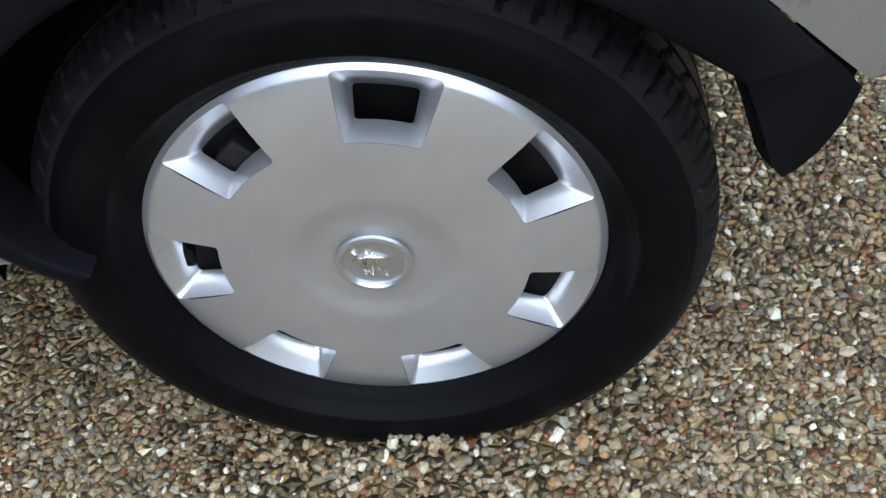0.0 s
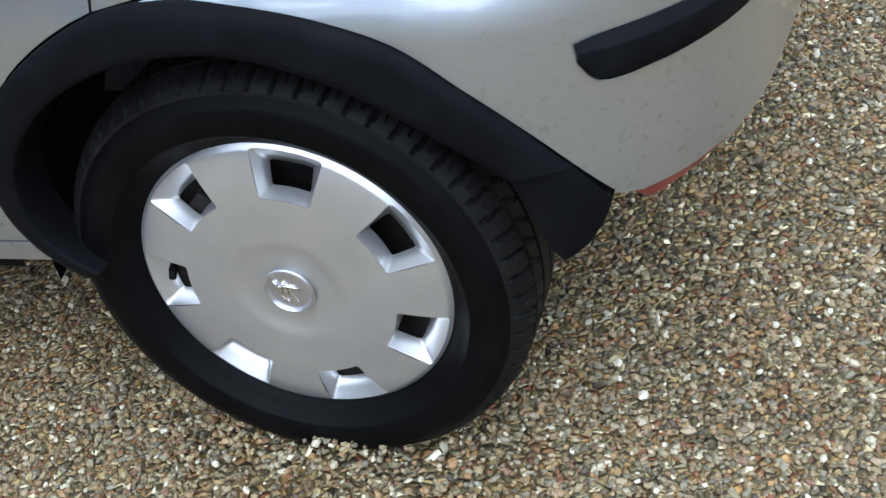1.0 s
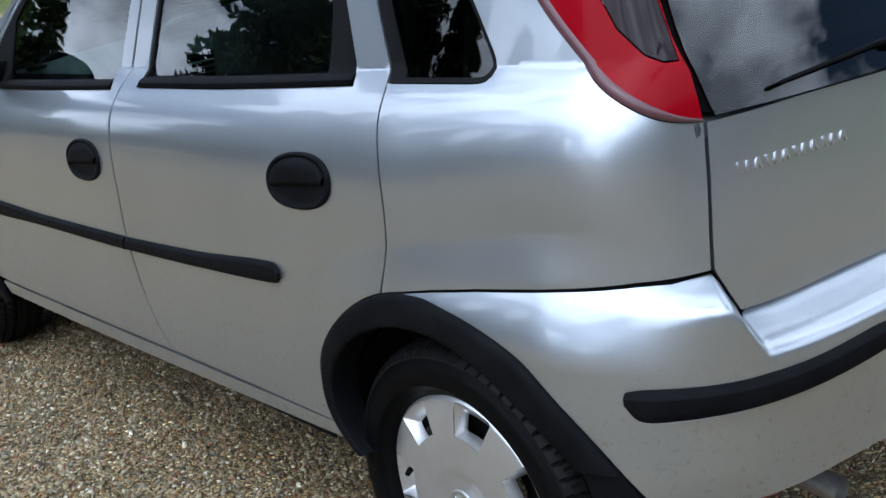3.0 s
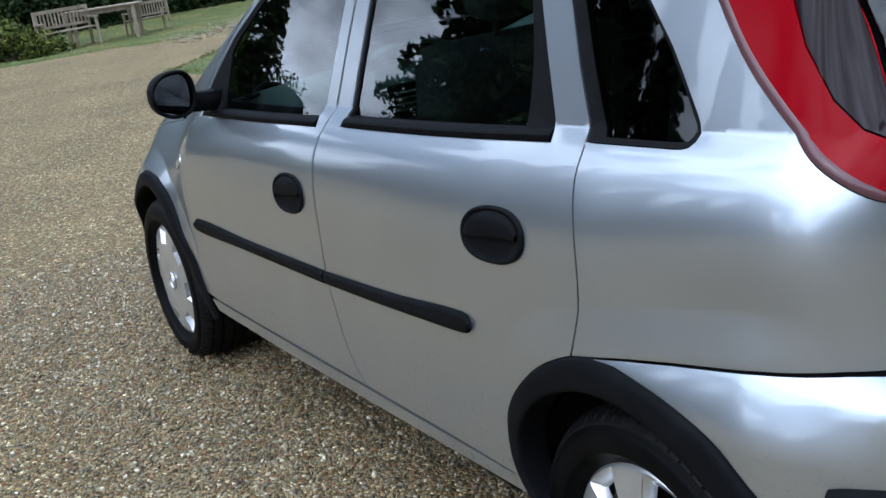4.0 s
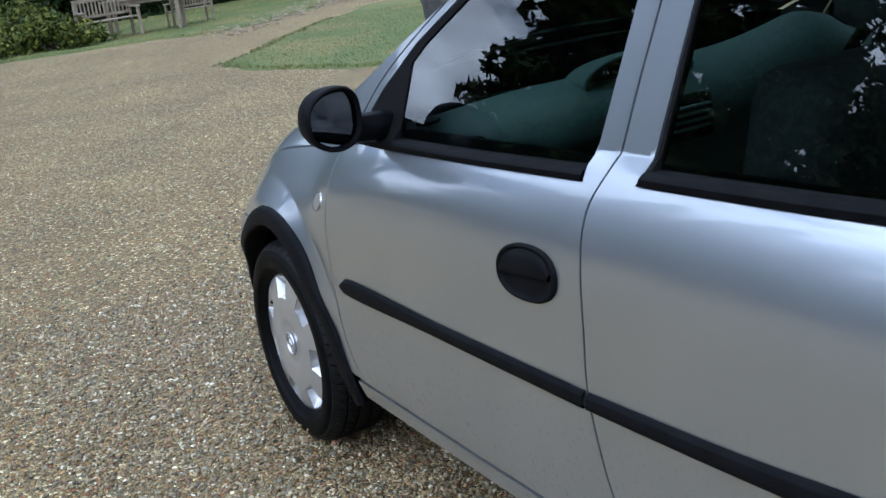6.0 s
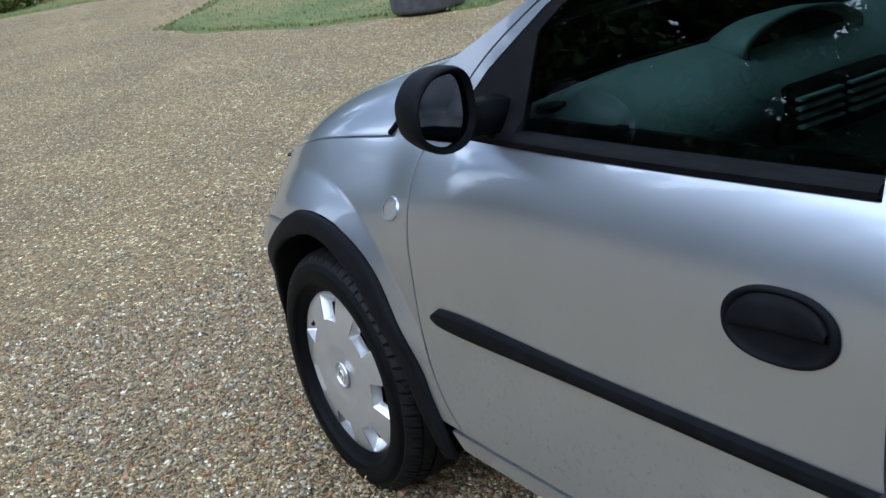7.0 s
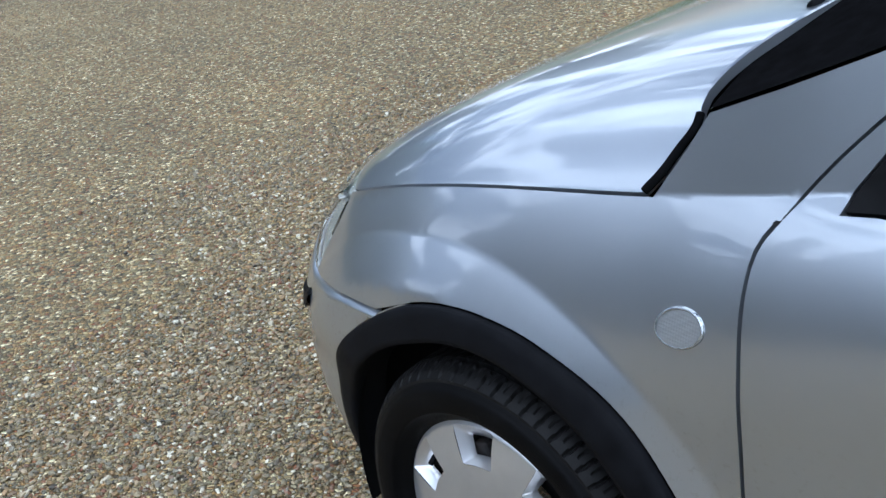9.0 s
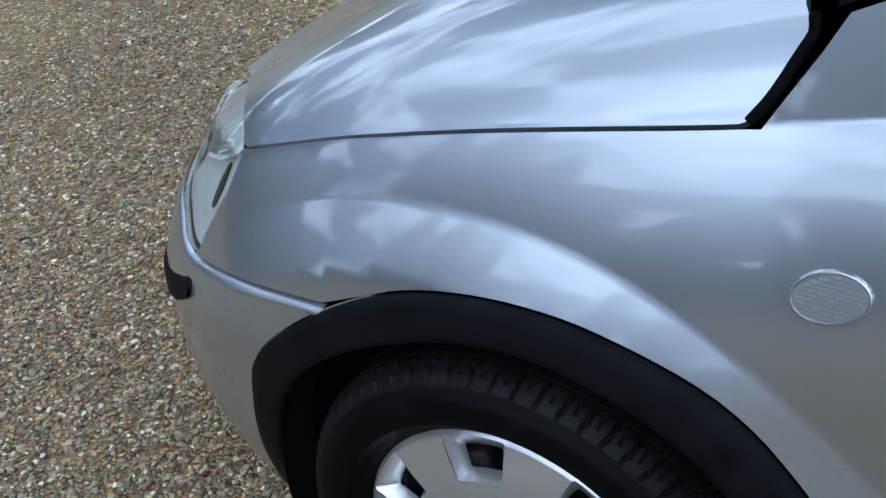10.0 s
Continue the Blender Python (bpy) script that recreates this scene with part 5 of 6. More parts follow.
# oval demister outlets at the ends
for y in (0.155, 2 * CY - 0.155):
    bm = bmesh.new()
    m = pose(-1.80, y, 0.934, 0, 9, 0)
    bmesh.ops.create_cone(bm, cap_ends=True, segments=28, radius1=0.5, radius2=0.46, depth=0.006, matrix=m @ Matrix.Diagonal((0.034, 0.062, 1, 1)))
    outlet = part("demister_outlet", bm, black_plastic, dashboard, "black oval demister outlet")
    bm = bmesh.new()
    for k in (-1, 0, 1):
        box(bm, (0.008 * k - 0.001, -0.022 + 0.004 * abs(k), 0.002), (0.008 * k + 0.001, 0.022 - 0.004 * abs(k), 0.006), m, 0.0005)
    part("slats", bm, dash, outlet)
# hooded display in the middle, and the vents below it
rows = []
for x, k, dz in ((-1.86, 0.05, 0.0), (-1.84, 0.5, 0.0), (-1.79, 0.82, 0.006), (-1.73, 0.97, 0.012), (-1.68, 1.0, 0.014), (-1.672, 0.97, 0.014), (-1.676, 0.90, 0.012), (-1.70, 0.86, 0.008)):
    rows.append([(x, 0.625 + 0.155 * k * math.cos(a), 0.945 + dz + 0.052 * k * math.sin(a)) for a in np.linspace(0, 2 * np.pi, 36, endpoint=False)])
hood = loft("display_hood", rows, dash, dashboard, "rounded hood over a small display", closed=True)
loft("display", [[(-1.705, 0.625 + 0.14 * k * math.cos(a), 0.953 + 0.046 * k * math.sin(a)) for a in np.linspace(0, 2 * np.pi, 36, endpoint=False)] for k in (1.0, 0.5, 0.02)], plate_black, hood, "dark display glass", closed=True)
bm = bmesh.new()
box(bm, (-1.65, 0.49, 0.80), (-1.604, 0.77, 0.905), bevel=0.018)
console = part("console", bm, black_plastic, dashboard, "black centre console with two vents")
for y0 in (0.51, 0.64):
    bm = bmesh.new()
    for k in range(4):
        box(bm, (-1.606, y0, 0.83 + 0.016 * k), (-1.592, y0 + 0.11, 0.835 + 0.016 * k), bevel=0.001)
    part("vent_slats", bm, dash, console)
bm = bmesh.new()
for k in range(14):
    box(bm, (-1.945, 0.25 + 0.075 * k, 0.928), (-1.925, 0.31 + 0.075 * k, 0.938))
part("demister_slots", bm, black_plastic, dashboard)
bm = bmesh.new()
a = np.linspace(0, 2 * np.pi, 41)
tube(bm, [(-1.44 + 0.07 * math.sin(t), 1.16 + 0.185 * math.cos(t), 0.90 + 0.17 * math.sin(t)) for t in a], 0.015, 10, False)
tube(bm, [(-1.6, 1.16, 0.86), (-1.45, 1.16, 0.90)], 0.045, 14)
for t in (0.0, math.pi, -math.pi / 2):
    tube(bm, [(-1.45, 1.16, 0.90), (-1.44 + 0.07 * math.sin(t), 1.16 + 0.18 * math.cos(t), 0.90 + 0.165 * math.sin(t))], 0.018, 8)
part("steering_wheel", bm, black_plastic, car, "black four-spoke steering wheel")
for x, ys in ((-0.95, (0.42, 1.16)), (-0.1, (0.45, 1.13))):
    for y in ys:
        bm = bmesh.new()
        rounded(bm, (x - 0.45, y - 0.25, 0.42), (x + 0.05, y + 0.25, 0.58), 0.05)
        seat = part("seat_cushion", bm, seat_cloth, car, "dark cloth seat")
        bm = bmesh.new()
        tilt = pose(x, y, 0.5, 0, 14, 0)
        rounded(bm, (-0.07, -0.24, 0.0), (0.09, 0.24, 0.60), 0.055, tilt)
        part("backrest", bm, seat_cloth, seat)
        bm = bmesh.new()
        rounded(bm, (-0.05, -0.13, 0.64), (0.06, 0.13, 0.82), 0.045, tilt)
        tube(bm, [tuple(tilt @ Vector((0.0, -0.06, 0.58))), tuple(tilt @ Vector((0.0, -0.06, 0.66)))], 0.007, 8)
        tube(bm, [tuple(tilt @ Vector((0.0, 0.06, 0.58))), tuple(tilt @ Vector((0.0, 0.06, 0.66)))], 0.007, 8)
        part("headrest", bm, seat_cloth, seat)
bm = bmesh.new()
box(bm, (0.02, 0.16, 0.9), (0.40, 2 * CY - 0.16, 0.925), bevel=0.008)
part("parcel_shelf", bm, seat_cloth, car, "dark parcel shelf")
for sgn in (0, 1):
    rows = [[(x, (2 * CY - y) if sgn else y, z + 0.03 * (x + 1.93) if z > 0.9 else z) for x in np.linspace(-1.93, -0.42, 24)] for y, z in ((0.085, 0.905), (0.10, 0.925), (0.13, 0.92), (0.12, 0.88), (0.10, 0.8), (0.09, 0.6), (0.09, 0.5))]
    loft("door_lining", rows, black_plastic, car)

# ---- ground ----
gravel = bpy.data.materials.new("gravel_bed")
gravel.use_nodes = True
_co = node(gravel, "ShaderNodeTexCoord")
_vo = node(gravel, "ShaderNodeTexVoronoi", Scale=78.0)
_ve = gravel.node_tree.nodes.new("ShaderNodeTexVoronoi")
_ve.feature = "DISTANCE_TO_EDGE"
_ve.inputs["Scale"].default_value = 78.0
for n in (_vo, _ve):
    link(gravel, _co.outputs["Object"], n.inputs["Vector"])
_sep = node(gravel, "ShaderNodeSeparateColor")
link(gravel, _vo.outputs["Color"], _sep.inputs[0])
STONES = [(0, (0.038, 0.030, 0.019)), (0.08, (0.121, 0.096, 0.051)), (0.17, (0.251, 0.155, 0.059)), (0.26, (0.125, 0.119, 0.078)), (0.35, (0.279, 0.214, 0.107)), (0.43, (0.187, 0.068, 0.028)), (0.49, (0.196, 0.178, 0.119)),
          (0.58, (0.335, 0.264, 0.139)), (0.66, (0.089, 0.066, 0.036)), (0.74, (0.243, 0.223, 0.158)), (0.82, (0.308, 0.182, 0.072)), (0.91, (0.373, 0.319, 0.202)), (0.97, (0.577, 0.523, 0.384)), (1, (0.692, 0.657, 0.518))]
_col = ramp(gravel, _sep.outputs[0], STONES)
_no = node(gravel, "ShaderNodeTexNoise", Scale=0.9, Detail=5.0)
link(gravel, _co.outputs["Object"], _no.inputs["Vector"])
_tone = ramp(gravel, _no.outputs["Fac"], [(0.3, (1.2, 1.16, 0.98)), (0.7, (1.68, 1.6, 1.32))])
_mul = gravel.node_tree.nodes.new("ShaderNodeMix")
_mul.data_type, _mul.blend_type = "RGBA", "MULTIPLY"
_mul.inputs["Factor"].default_value = 1.0
link(gravel, _col, _mul.inputs["A"])
link(gravel, _tone, _mul.inputs["B"])
# shade between the drawn stones, multiplied into their colour
_gap_shade = ramp(gravel, _ve.outputs["Distance"], [(0.0, (0.3, 0.27, 0.22)), (0.12, (1.12, 1.1, 1.06))])
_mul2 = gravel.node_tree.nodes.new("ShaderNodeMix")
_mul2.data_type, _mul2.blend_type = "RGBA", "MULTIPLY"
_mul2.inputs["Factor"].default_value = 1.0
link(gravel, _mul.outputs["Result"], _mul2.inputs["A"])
link(gravel, _gap_shade, _mul2.inputs["B"])
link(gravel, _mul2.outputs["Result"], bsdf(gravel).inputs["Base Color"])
bsdf(gravel).inputs["Roughness"].default_value = 0.75
_bu = node(gravel, "ShaderNodeBump", Strength=1.0, Distance=0.012)
_mr = node(gravel, "ShaderNodeMapRange", From_Max=0.35)
link(gravel, _ve.outputs["Distance"], _mr.inputs[0])
link(gravel, _mr.outputs[0], _bu.inputs["Height"])
link(gravel, _bu.outputs[0], bsdf(gravel).inputs["Normal"])

rows = []
xs = np.r_[-400, -120, np.arange(-40, 41, 4), 120, 400]
for y in np.r_[-400, -120, np.arange(-40, 41, 4), 120, 400]:
    rows.append([(x, y, 0.0) for x in xs])
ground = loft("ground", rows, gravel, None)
tagged(ground, "pea gravel drive of mixed brown and grey pebbles", "ground", kind="structure")

pebble = bpy.data.materials.new("pebble")
pebble.use_nodes = True
_ge = node(pebble, "ShaderNodeNewGeometry")
_pc = ramp(pebble, _ge.outputs["Random Per Island"], STONES)
_co = node(pebble, "ShaderNodeTexCoord")
_no = node(pebble, "ShaderNodeTexNoise", Scale=260.0, Detail=3.0)
link(pebble, _co.outputs["Object"], _no.inputs["Vector"])
_pt = ramp(pebble, _no.outputs["Fac"], [(0.3, (0.72, 0.71, 0.7)), (0.7, (1.12, 1.1, 1.08))])
_mul = pebble.node_tree.nodes.new("ShaderNodeMix")
_mul.data_type, _mul.blend_type = "RGBA", "MULTIPLY"
_mul.inputs["Factor"].default_value = 1.0
link(pebble, _pc, _mul.inputs["A"])
link(pebble, _pt, _mul.inputs["B"])
link(pebble, _mul.outputs["Result"], bsdf(pebble).inputs["Base Color"])
bsdf(pebble).inputs["Roughness"].default_value = 0.5


def heap(c):
    """Stones pushed up round the tyres."""
    h = 0.0
    for cx in (0.0, -WB):
        h = h + 0.048 * np.exp(-((c[:, 0] - cx) / 0.2) ** 4 - ((c[:, 1] - 0.01) / 0.065) ** 2)
    return h


def pebbles(name, lo, hi, per_m2, size, seed, rough_ico=True):
    """Loose stones strewn over a stretch of the drive, one mesh."""
    rng = np.random.default_rng(seed)
    n = int((hi[0] - lo[0]) * (hi[1] - lo[1]) * per_m2)
    bm = bmesh.new()
    bmesh.ops.create_icosphere(bm, subdivisions=1, radius=1)
    base = np.array([v.co for v in bm.verts])
    tri = np.array([[v.index for v in f.verts] for f in bm.faces])
    bm.free()
    c = np.stack([rng.uniform(lo[0], hi[0], n), rng.uniform(lo[1], hi[1], n)], 1)
    # thinning towards the edges of the stretch
    edge = np.minimum(np.minimum(c[:, 0] - lo[0], hi[0] - c[:, 0]), np.minimum(c[:, 1] - lo[1], hi[1] - c[:, 1]))
    c = c[rng.random(n) < 0.15 + edge / 0.45]
    # none under the tyres
    for cx in (0.0, -WB):
        c = c[(np.abs(c[:, 0] - cx) > 0.125) | (c[:, 1] < -0.011) | (c[:, 1] > 0.17)]
    n = len(c)
    r = size * np.clip(rng.lognormal(0, 0.32, n), 0.5, 2.2)
    sc = np.stack([r * rng.uniform(0.8, 1.35, n), r * rng.uniform(0.7, 1.0, n), r * rng.uniform(0.45, 0.75, n)], 1)
    v = base[None] * sc[:, None] * rng.uniform(0.7, 1.22, (n, len(base), 1))
    a, t = rng.uniform(0, 2 * np.pi, n), rng.normal(0, 0.35, n)
    ct, st, ca, sa = np.cos(t)[:, None], np.sin(t)[:, None], np.cos(a)[:, None], np.sin(a)[:, None]
    x, z = v[..., 0] * ct - v[..., 2] * st, v[..., 0] * st + v[..., 2] * ct
    v = np.stack([x * ca - v[..., 1] * sa + c[:, :1], x * sa + v[..., 1] * ca + c[:, 1:], z + (rng.uniform(-0.001, 0.005, n) + heap(c))[:, None]], -1)
    me = bpy.data.meshes.new(name)
    nv, nt = n * len(base), n * len(tri)
    me.vertices.add(nv)
    me.vertices.foreach_set("co", v.reshape(-1))
    idx = (tri[None] + (np.arange(n) * len(base))[:, None, None]).reshape(-1)
    me.loops.add(nt * 3)
    me.loops.foreach_set("vertex_index", idx.astype(np.int32))
    me.polygons.add(nt)
    me.polygons.foreach_set("loop_start", np.arange(0, nt * 3, 3, dtype=np.int32))
    me.polygons.foreach_set("use_smooth", np.zeros(nt, bool))
    me.materials.append(pebble)
    me.update(calc_edges=True)
    me.validate()
    return tagged(new(name, me), "loose rounded pebbles in brown, tan and grey", "gravel", kind="stuff")


pebbles("pebbles", (-0.8, -0.6), (1.0, 0.45), 22000, 0.0038, 3)
pebbles("pebbles", (0.25, 0.1), (1.35, 1.2), 9500, 0.0048, 13)
pebbles("pebbles", (-4.4, -0.75), (-0.5, 0.9), 10500, 0.0048, 4)
pebbles("pebbles", (-5.4, 0.55), (-2.9, 2.5), 6500, 0.0051, 5)
pebbles("pebbles", (0.4, 0.9), (1.7, 2.2), 6500, 0.0058, 6)

# ---- lawns ----
lawn = bpy.data.materials.new("lawn")
lawn.use_nodes = True
mottle(lawn, 0.8, [(0.30, (0.055, 0.082, 0.014)), (0.48, (0.085, 0.108, 0.02)), (0.60, (0.15, 0.13, 0.035)), (0.78, (0.22, 0.165, 0.065))], None, 0.6, 60, 8)
bsdf(lawn).inputs["Roughness"].default_value = 0.8
blade = bpy.data.materials.new("grass_blade")
blade.use_nodes = True
_ge = node(blade, "ShaderNodeNewGeometry")
link(blade, ramp(blade, _ge.outputs["Random Per Island"], [(0.0, (0.045, 0.075, 0.010)), (0.5, (0.08, 0.112, 0.018)), (0.8, (0.14, 0.135, 0.032)), (1.0, (0.24, 0.19, 0.075))]), bsdf(blade).inputs["Base Color"])
bsdf(blade).inputs["Roughness"].default_value = 0.6

LAWNS = [
    [(-60, -14), (-24, -6), (-19.4, -1.0), (-19.1, 1.9), (-18.9, 2.9), (-18.7, 4.1), (-17.9, 4.9), (-18.6, 6.0), (-21.8, 8.9), (-30, 16.5), (-60, 40)],
    [(-12.75, 3.08), (-12.0, 3.2), (-11.3, 3.34), (-10.2, 3.78), (-9.95, 4.2), (-9.3, 4.5), (-9.05, 5.0), (-9.4, 7.0), (-12, 14), (-22, 22), (-29, 18), (-20.4, 9.4), (-16.4, 5.9), (-14.6, 4.5), (-13.3, 3.6)],
    [(-7.75, 5.1), (-7.6, 4.9), (-6.9, 4.86), (-6.0, 4.8), (-3, 4.95), (10, 5.4), (40, 8), (40, 40), (-8, 40), (-8.4, 12), (-7.9, 7)],
]


def lawn_sheet(poly, seed):
    """Turf with a soft raised edge, and its blades along the near side."""
    rng = np.random.default_rng(seed)
    p = dense(poly, 0.6)
    p = p + rng.normal(0, 0.05, p.shape)
    ins = shrink(p, 0.18)
    bm = bmesh.new()
    a = [bm.verts.new((x, y, -0.01)) for x, y in p]
    b = [bm.verts.new((x, y, 0.035)) for x, y in ins]
    for i in range(len(a)):
        j = (i + 1) % len(a)
        bm.faces.new((a[i], a[j], b[j], b[i]))
    bm.faces.new(b)
    bmesh.ops.recalc_face_normals(bm, faces=bm.faces)
    if sum(f.normal.z for f in bm.faces) < 0:
        bmesh.ops.reverse_faces(bm, faces=bm.faces)
    ob = part("lawn", bm, lawn, None, smooth_all=False)
    tagged(ob, "rough mown lawn with dry patches beside the gravel", "lawn", kind="structure")
    return p


def blades(name, pts, height, seed):
    """Grass blades standing at the points, one mesh."""
    rng = np.random.default_rng(seed)
    n = len(pts)
    a, h = rng.uniform(0, 2 * np.pi, n), height * rng.uniform(0.5, 1.3, n)
    w = 0.006 + 0.006 * rng.random(n)
    lean = rng.normal(0, 0.35, (n, 2)) * h[:, None]
    d = np.stack([np.cos(a), np.sin(a)], 1) * w[:, None]
    z = np.full(n, 0.02)
    v = np.empty((n, 3, 3))
    v[:, 0] = np.c_[pts - d, z]
    v[:, 1] = np.c_[pts + d, z]
    v[:, 2] = np.c_[pts + lean, z + h]
    f = np.arange(n * 3).reshape(-1, 3)
    me = bpy.data.meshes.new(name)
    me.from_pydata(v.reshape(-1, 3).tolist(), [], f.tolist())
    me.materials.append(blade)
    return tagged(new(name, me), "short green grass blades with some straw", "grass", kind="stuff")


rng = np.random.default_rng(11)
spots = []
for k, poly in enumerate(LAWNS):
    p = lawn_sheet(poly, 20 + k)
    box_lo, box_hi = ((-26, -2), (-18, 10)) if k == 0 else ((-17, 3), (-8.8, 9)) if k == 1 else ((-8.4, 4.7), (-3, 8))
    q = rng.uniform(box_lo, box_hi, (60000 if k == 0 else 45000, 2))
    spots.append(q[inside(np.array(poly), q)])
blades("grass", np.vstack(spots), 0.028, 12)
# flints strewn along the edge of the path between the lawns
flint = mottle(material("flint", (0.5, 0.48, 0.44), 0.7), 9.0, [(0.3, (0.18, 0.14, 0.09)), (0.6, (0.28, 0.23, 0.155)), (0.8, (0.46, 0.41, 0.33))])
bm = bmesh.new()
for k in range(900):
    t = rng.random()
    x, y = -17.2 - 7.5 * t + rng.normal(0, 0.35), 4.7 + 6.6 * t + rng.normal(0, 0.3)
    r = 0.010 + 0.030 * rng.random() ** 2
    m = pose(x, y, 0.03 + r * 0.1, rng.uniform(-20, 20), rng.uniform(-20, 20), rng.uniform(0, 360)) @ Matrix.Diagonal((r * 1.4, r, r * 0.45, 1))
    bmesh.ops.create_icosphere(bm, subdivisions=1, radius=1, matrix=m)
stones = part("flint_stones", bm, flint, None, smooth_all=False)
tagged(stones, "pale flints scattered along the edge of the path", "stones", kind="stuff")

# ---- garden furniture ----
old_wood = mottle(material("weathered_wood", (0.3, 0.26, 0.21), 0.8), 5.0, [(0.3, (0.15, 0.115, 0.08)), (0.55, (0.235, 0.19, 0.14)), (0.8, (0.32, 0.275, 0.215))], None, 0.5, 90)


def timber(name, lo, hi, parent, label=""):
    bm = bmesh.new()
    box(bm, lo, hi, bevel=0.006)
    return part(name, bm, old_wood, parent, label, smooth_all=False)


def bench(m):
    """Slatted garden bench, 1.3 m long, its back towards -y of its own frame."""
    b = new("garden_bench")
    tagged(b, "weathered slatted wooden garden bench on the grass", "bench", "garden furniture")
    for x in (-0.62, 0.62):
        for y0, y1, h in ((-0.26, -0.20, 0.9), (0.2, 0.26, 0.62)):
            timber("leg", (x - 0.03, y0, 0), (x + 0.03, y1, h), b)
        timber("armrest", (x - 0.045, -0.24, 0.62), (x + 0.045, 0.3, 0.655), b)
    for k in range(5):
        timber("seat_slat", (-0.65, -0.2 + 0.09 * k, 0.41), (0.65, -0.125 + 0.09 * k, 0.435), b)
    timber("top_rail", (-0.65, -0.255, 0.84), (0.65, -0.215, 0.92), b)
    timber("low_rail", (-0.62, -0.25, 0.5), (0.62, -0.22, 0.56), b)
    for k in range(14):
        timber("back_slat", (-0.575 + 0.086 * k, -0.242, 0.56), (-0.535 + 0.086 * k, -0.225, 0.84), b)
    b.matrix_basis = m
    return b


bench1 = bench(pose(-20.3, 3.72, 0.035, 0, 0, -82) @ Matrix.Scale(0.8, 4))
copy_thing(bench1, pose(-21.2, 5.45, 0.035, 0, 0, 96) @ Matrix.Scale(0.8, 4))
table = new("garden_table")
tagged(table, "weathered wooden garden table between two benches", "table", "garden furniture")
for k in range(6):
    timber("plank", (-0.85, -0.42 + 0.142 * k, 0.71), (0.85, -0.29 + 0.142 * k, 0.74), table)
for x in (-0.72, 0.72):
    for y in (-0.34, 0.34):
        timber("leg", (x - 0.04, y - 0.04, 0), (x + 0.04, y + 0.04, 0.71), table)
    timber("apron", (x - 0.015, -0.34, 0.62), (x + 0.015, 0.34, 0.71), table)
for y in (-0.34, 0.34):
    timber("apron", (-0.72, y - 0.015, 0.62), (0.72, y + 0.015, 0.71), table)
table.matrix_basis = pose(-20.7, 4.5, 0.035, 0, 0, 66) @ Matrix.Scale(0.85, 4)

# dark stone tub on the grass
tub_mat = mottle(material("dark_stone", (0.06, 0.06, 0.065), 0.8), 12.0, [(0.3, (0.035, 0.036, 0.04)), (0.7, (0.085, 0.083, 0.082))], None, 0.6, 90)
a = np.linspace(0, 2 * np.pi, 32, endpoint=False)
tub = loft("stone_planter", [[(r * math.cos(t), r * math.sin(t), z) for t in a] for r, z in ((0.02, 0.0), (0.335, 0.0), (0.35, 0.03), (0.37, 0.3), (0.385, 0.52), (0.40, 0.55), (0.40, 0.6), (0.36, 0.61), (0.34, 0.52), (0.02, 0.5))], tub_mat, None, closed=True)
tub.matrix_basis = pose(-9.62, 4.72, 0.03)
tagged(tub, "dark grey round stone planter standing on the grass", "planter")

# ---- shrubs and trees ----


def leaf_mat(name, dark, mid, light):
    m = bpy.data.materials.new(name)
    m.use_nodes = True
    g = node(m, "ShaderNodeNewGeometry")
    link(m, ramp(m, g.outputs["Random Per Island"], [(0.0, dark), (0.55, mid), (1.0, light)]), bsdf(m).inputs["Base Color"])
    bsdf(m).inputs["Roughness"].default_value = 0.65
    bsdf(m).inputs["Specular IOR Level"].default_value = 0.15
    return m


needle = leaf_mat("conifer_needles", (0.008, 0.018, 0.006), (0.017, 0.034, 0.010), (0.04, 0.062, 0.016))
leaf = leaf_mat("broad_leaves", (0.02, 0.045, 0.01), (0.045, 0.085, 0.018), (0.10, 0.15, 0.035))
juniper = leaf_mat("shrub_leaves", (0.02, 0.032, 0.007), (0.07, 0.088, 0.015), (0.16, 0.165, 0.03))
bark = mottle(material("bark", (0.1, 0.08, 0.06), 0.9), 6.0, [(0.3, (0.05, 0.04, 0.032)), (0.7, (0.14, 0.115, 0.09))], None, 0.8, 50)


def leaves_mesh(name, centres, size, mat, parent, seed, flat=0.5):
    """Many small leaf blades at the given places, one mesh."""
    r = np.random.default_rng(seed)
    n = len(centres)
    u, w = r.normal(size=(n, 3)), r.normal(size=(n, 3))
    u[:, 2] *= flat
    u /= np.linalg.norm(u, axis=1)[:, None]
    w = np.cross(u, w)
    w /= np.linalg.norm(w, axis=1)[:, None]
    s = (size * r.uniform(0.6, 1.4, n))[:, None]
    c = np.asarray(centres)
    v = np.stack([c - u * s, c + w * s * 0.4, c + u * s, c - w * s * 0.4], 1)
    me = bpy.data.meshes.new(name)
    me.from_pydata(v.reshape(-1, 3).tolist(), [], np.arange(n * 4).reshape(-1, 4).tolist())
    me.materials.append(mat)
    return under(new(name, me), parent)


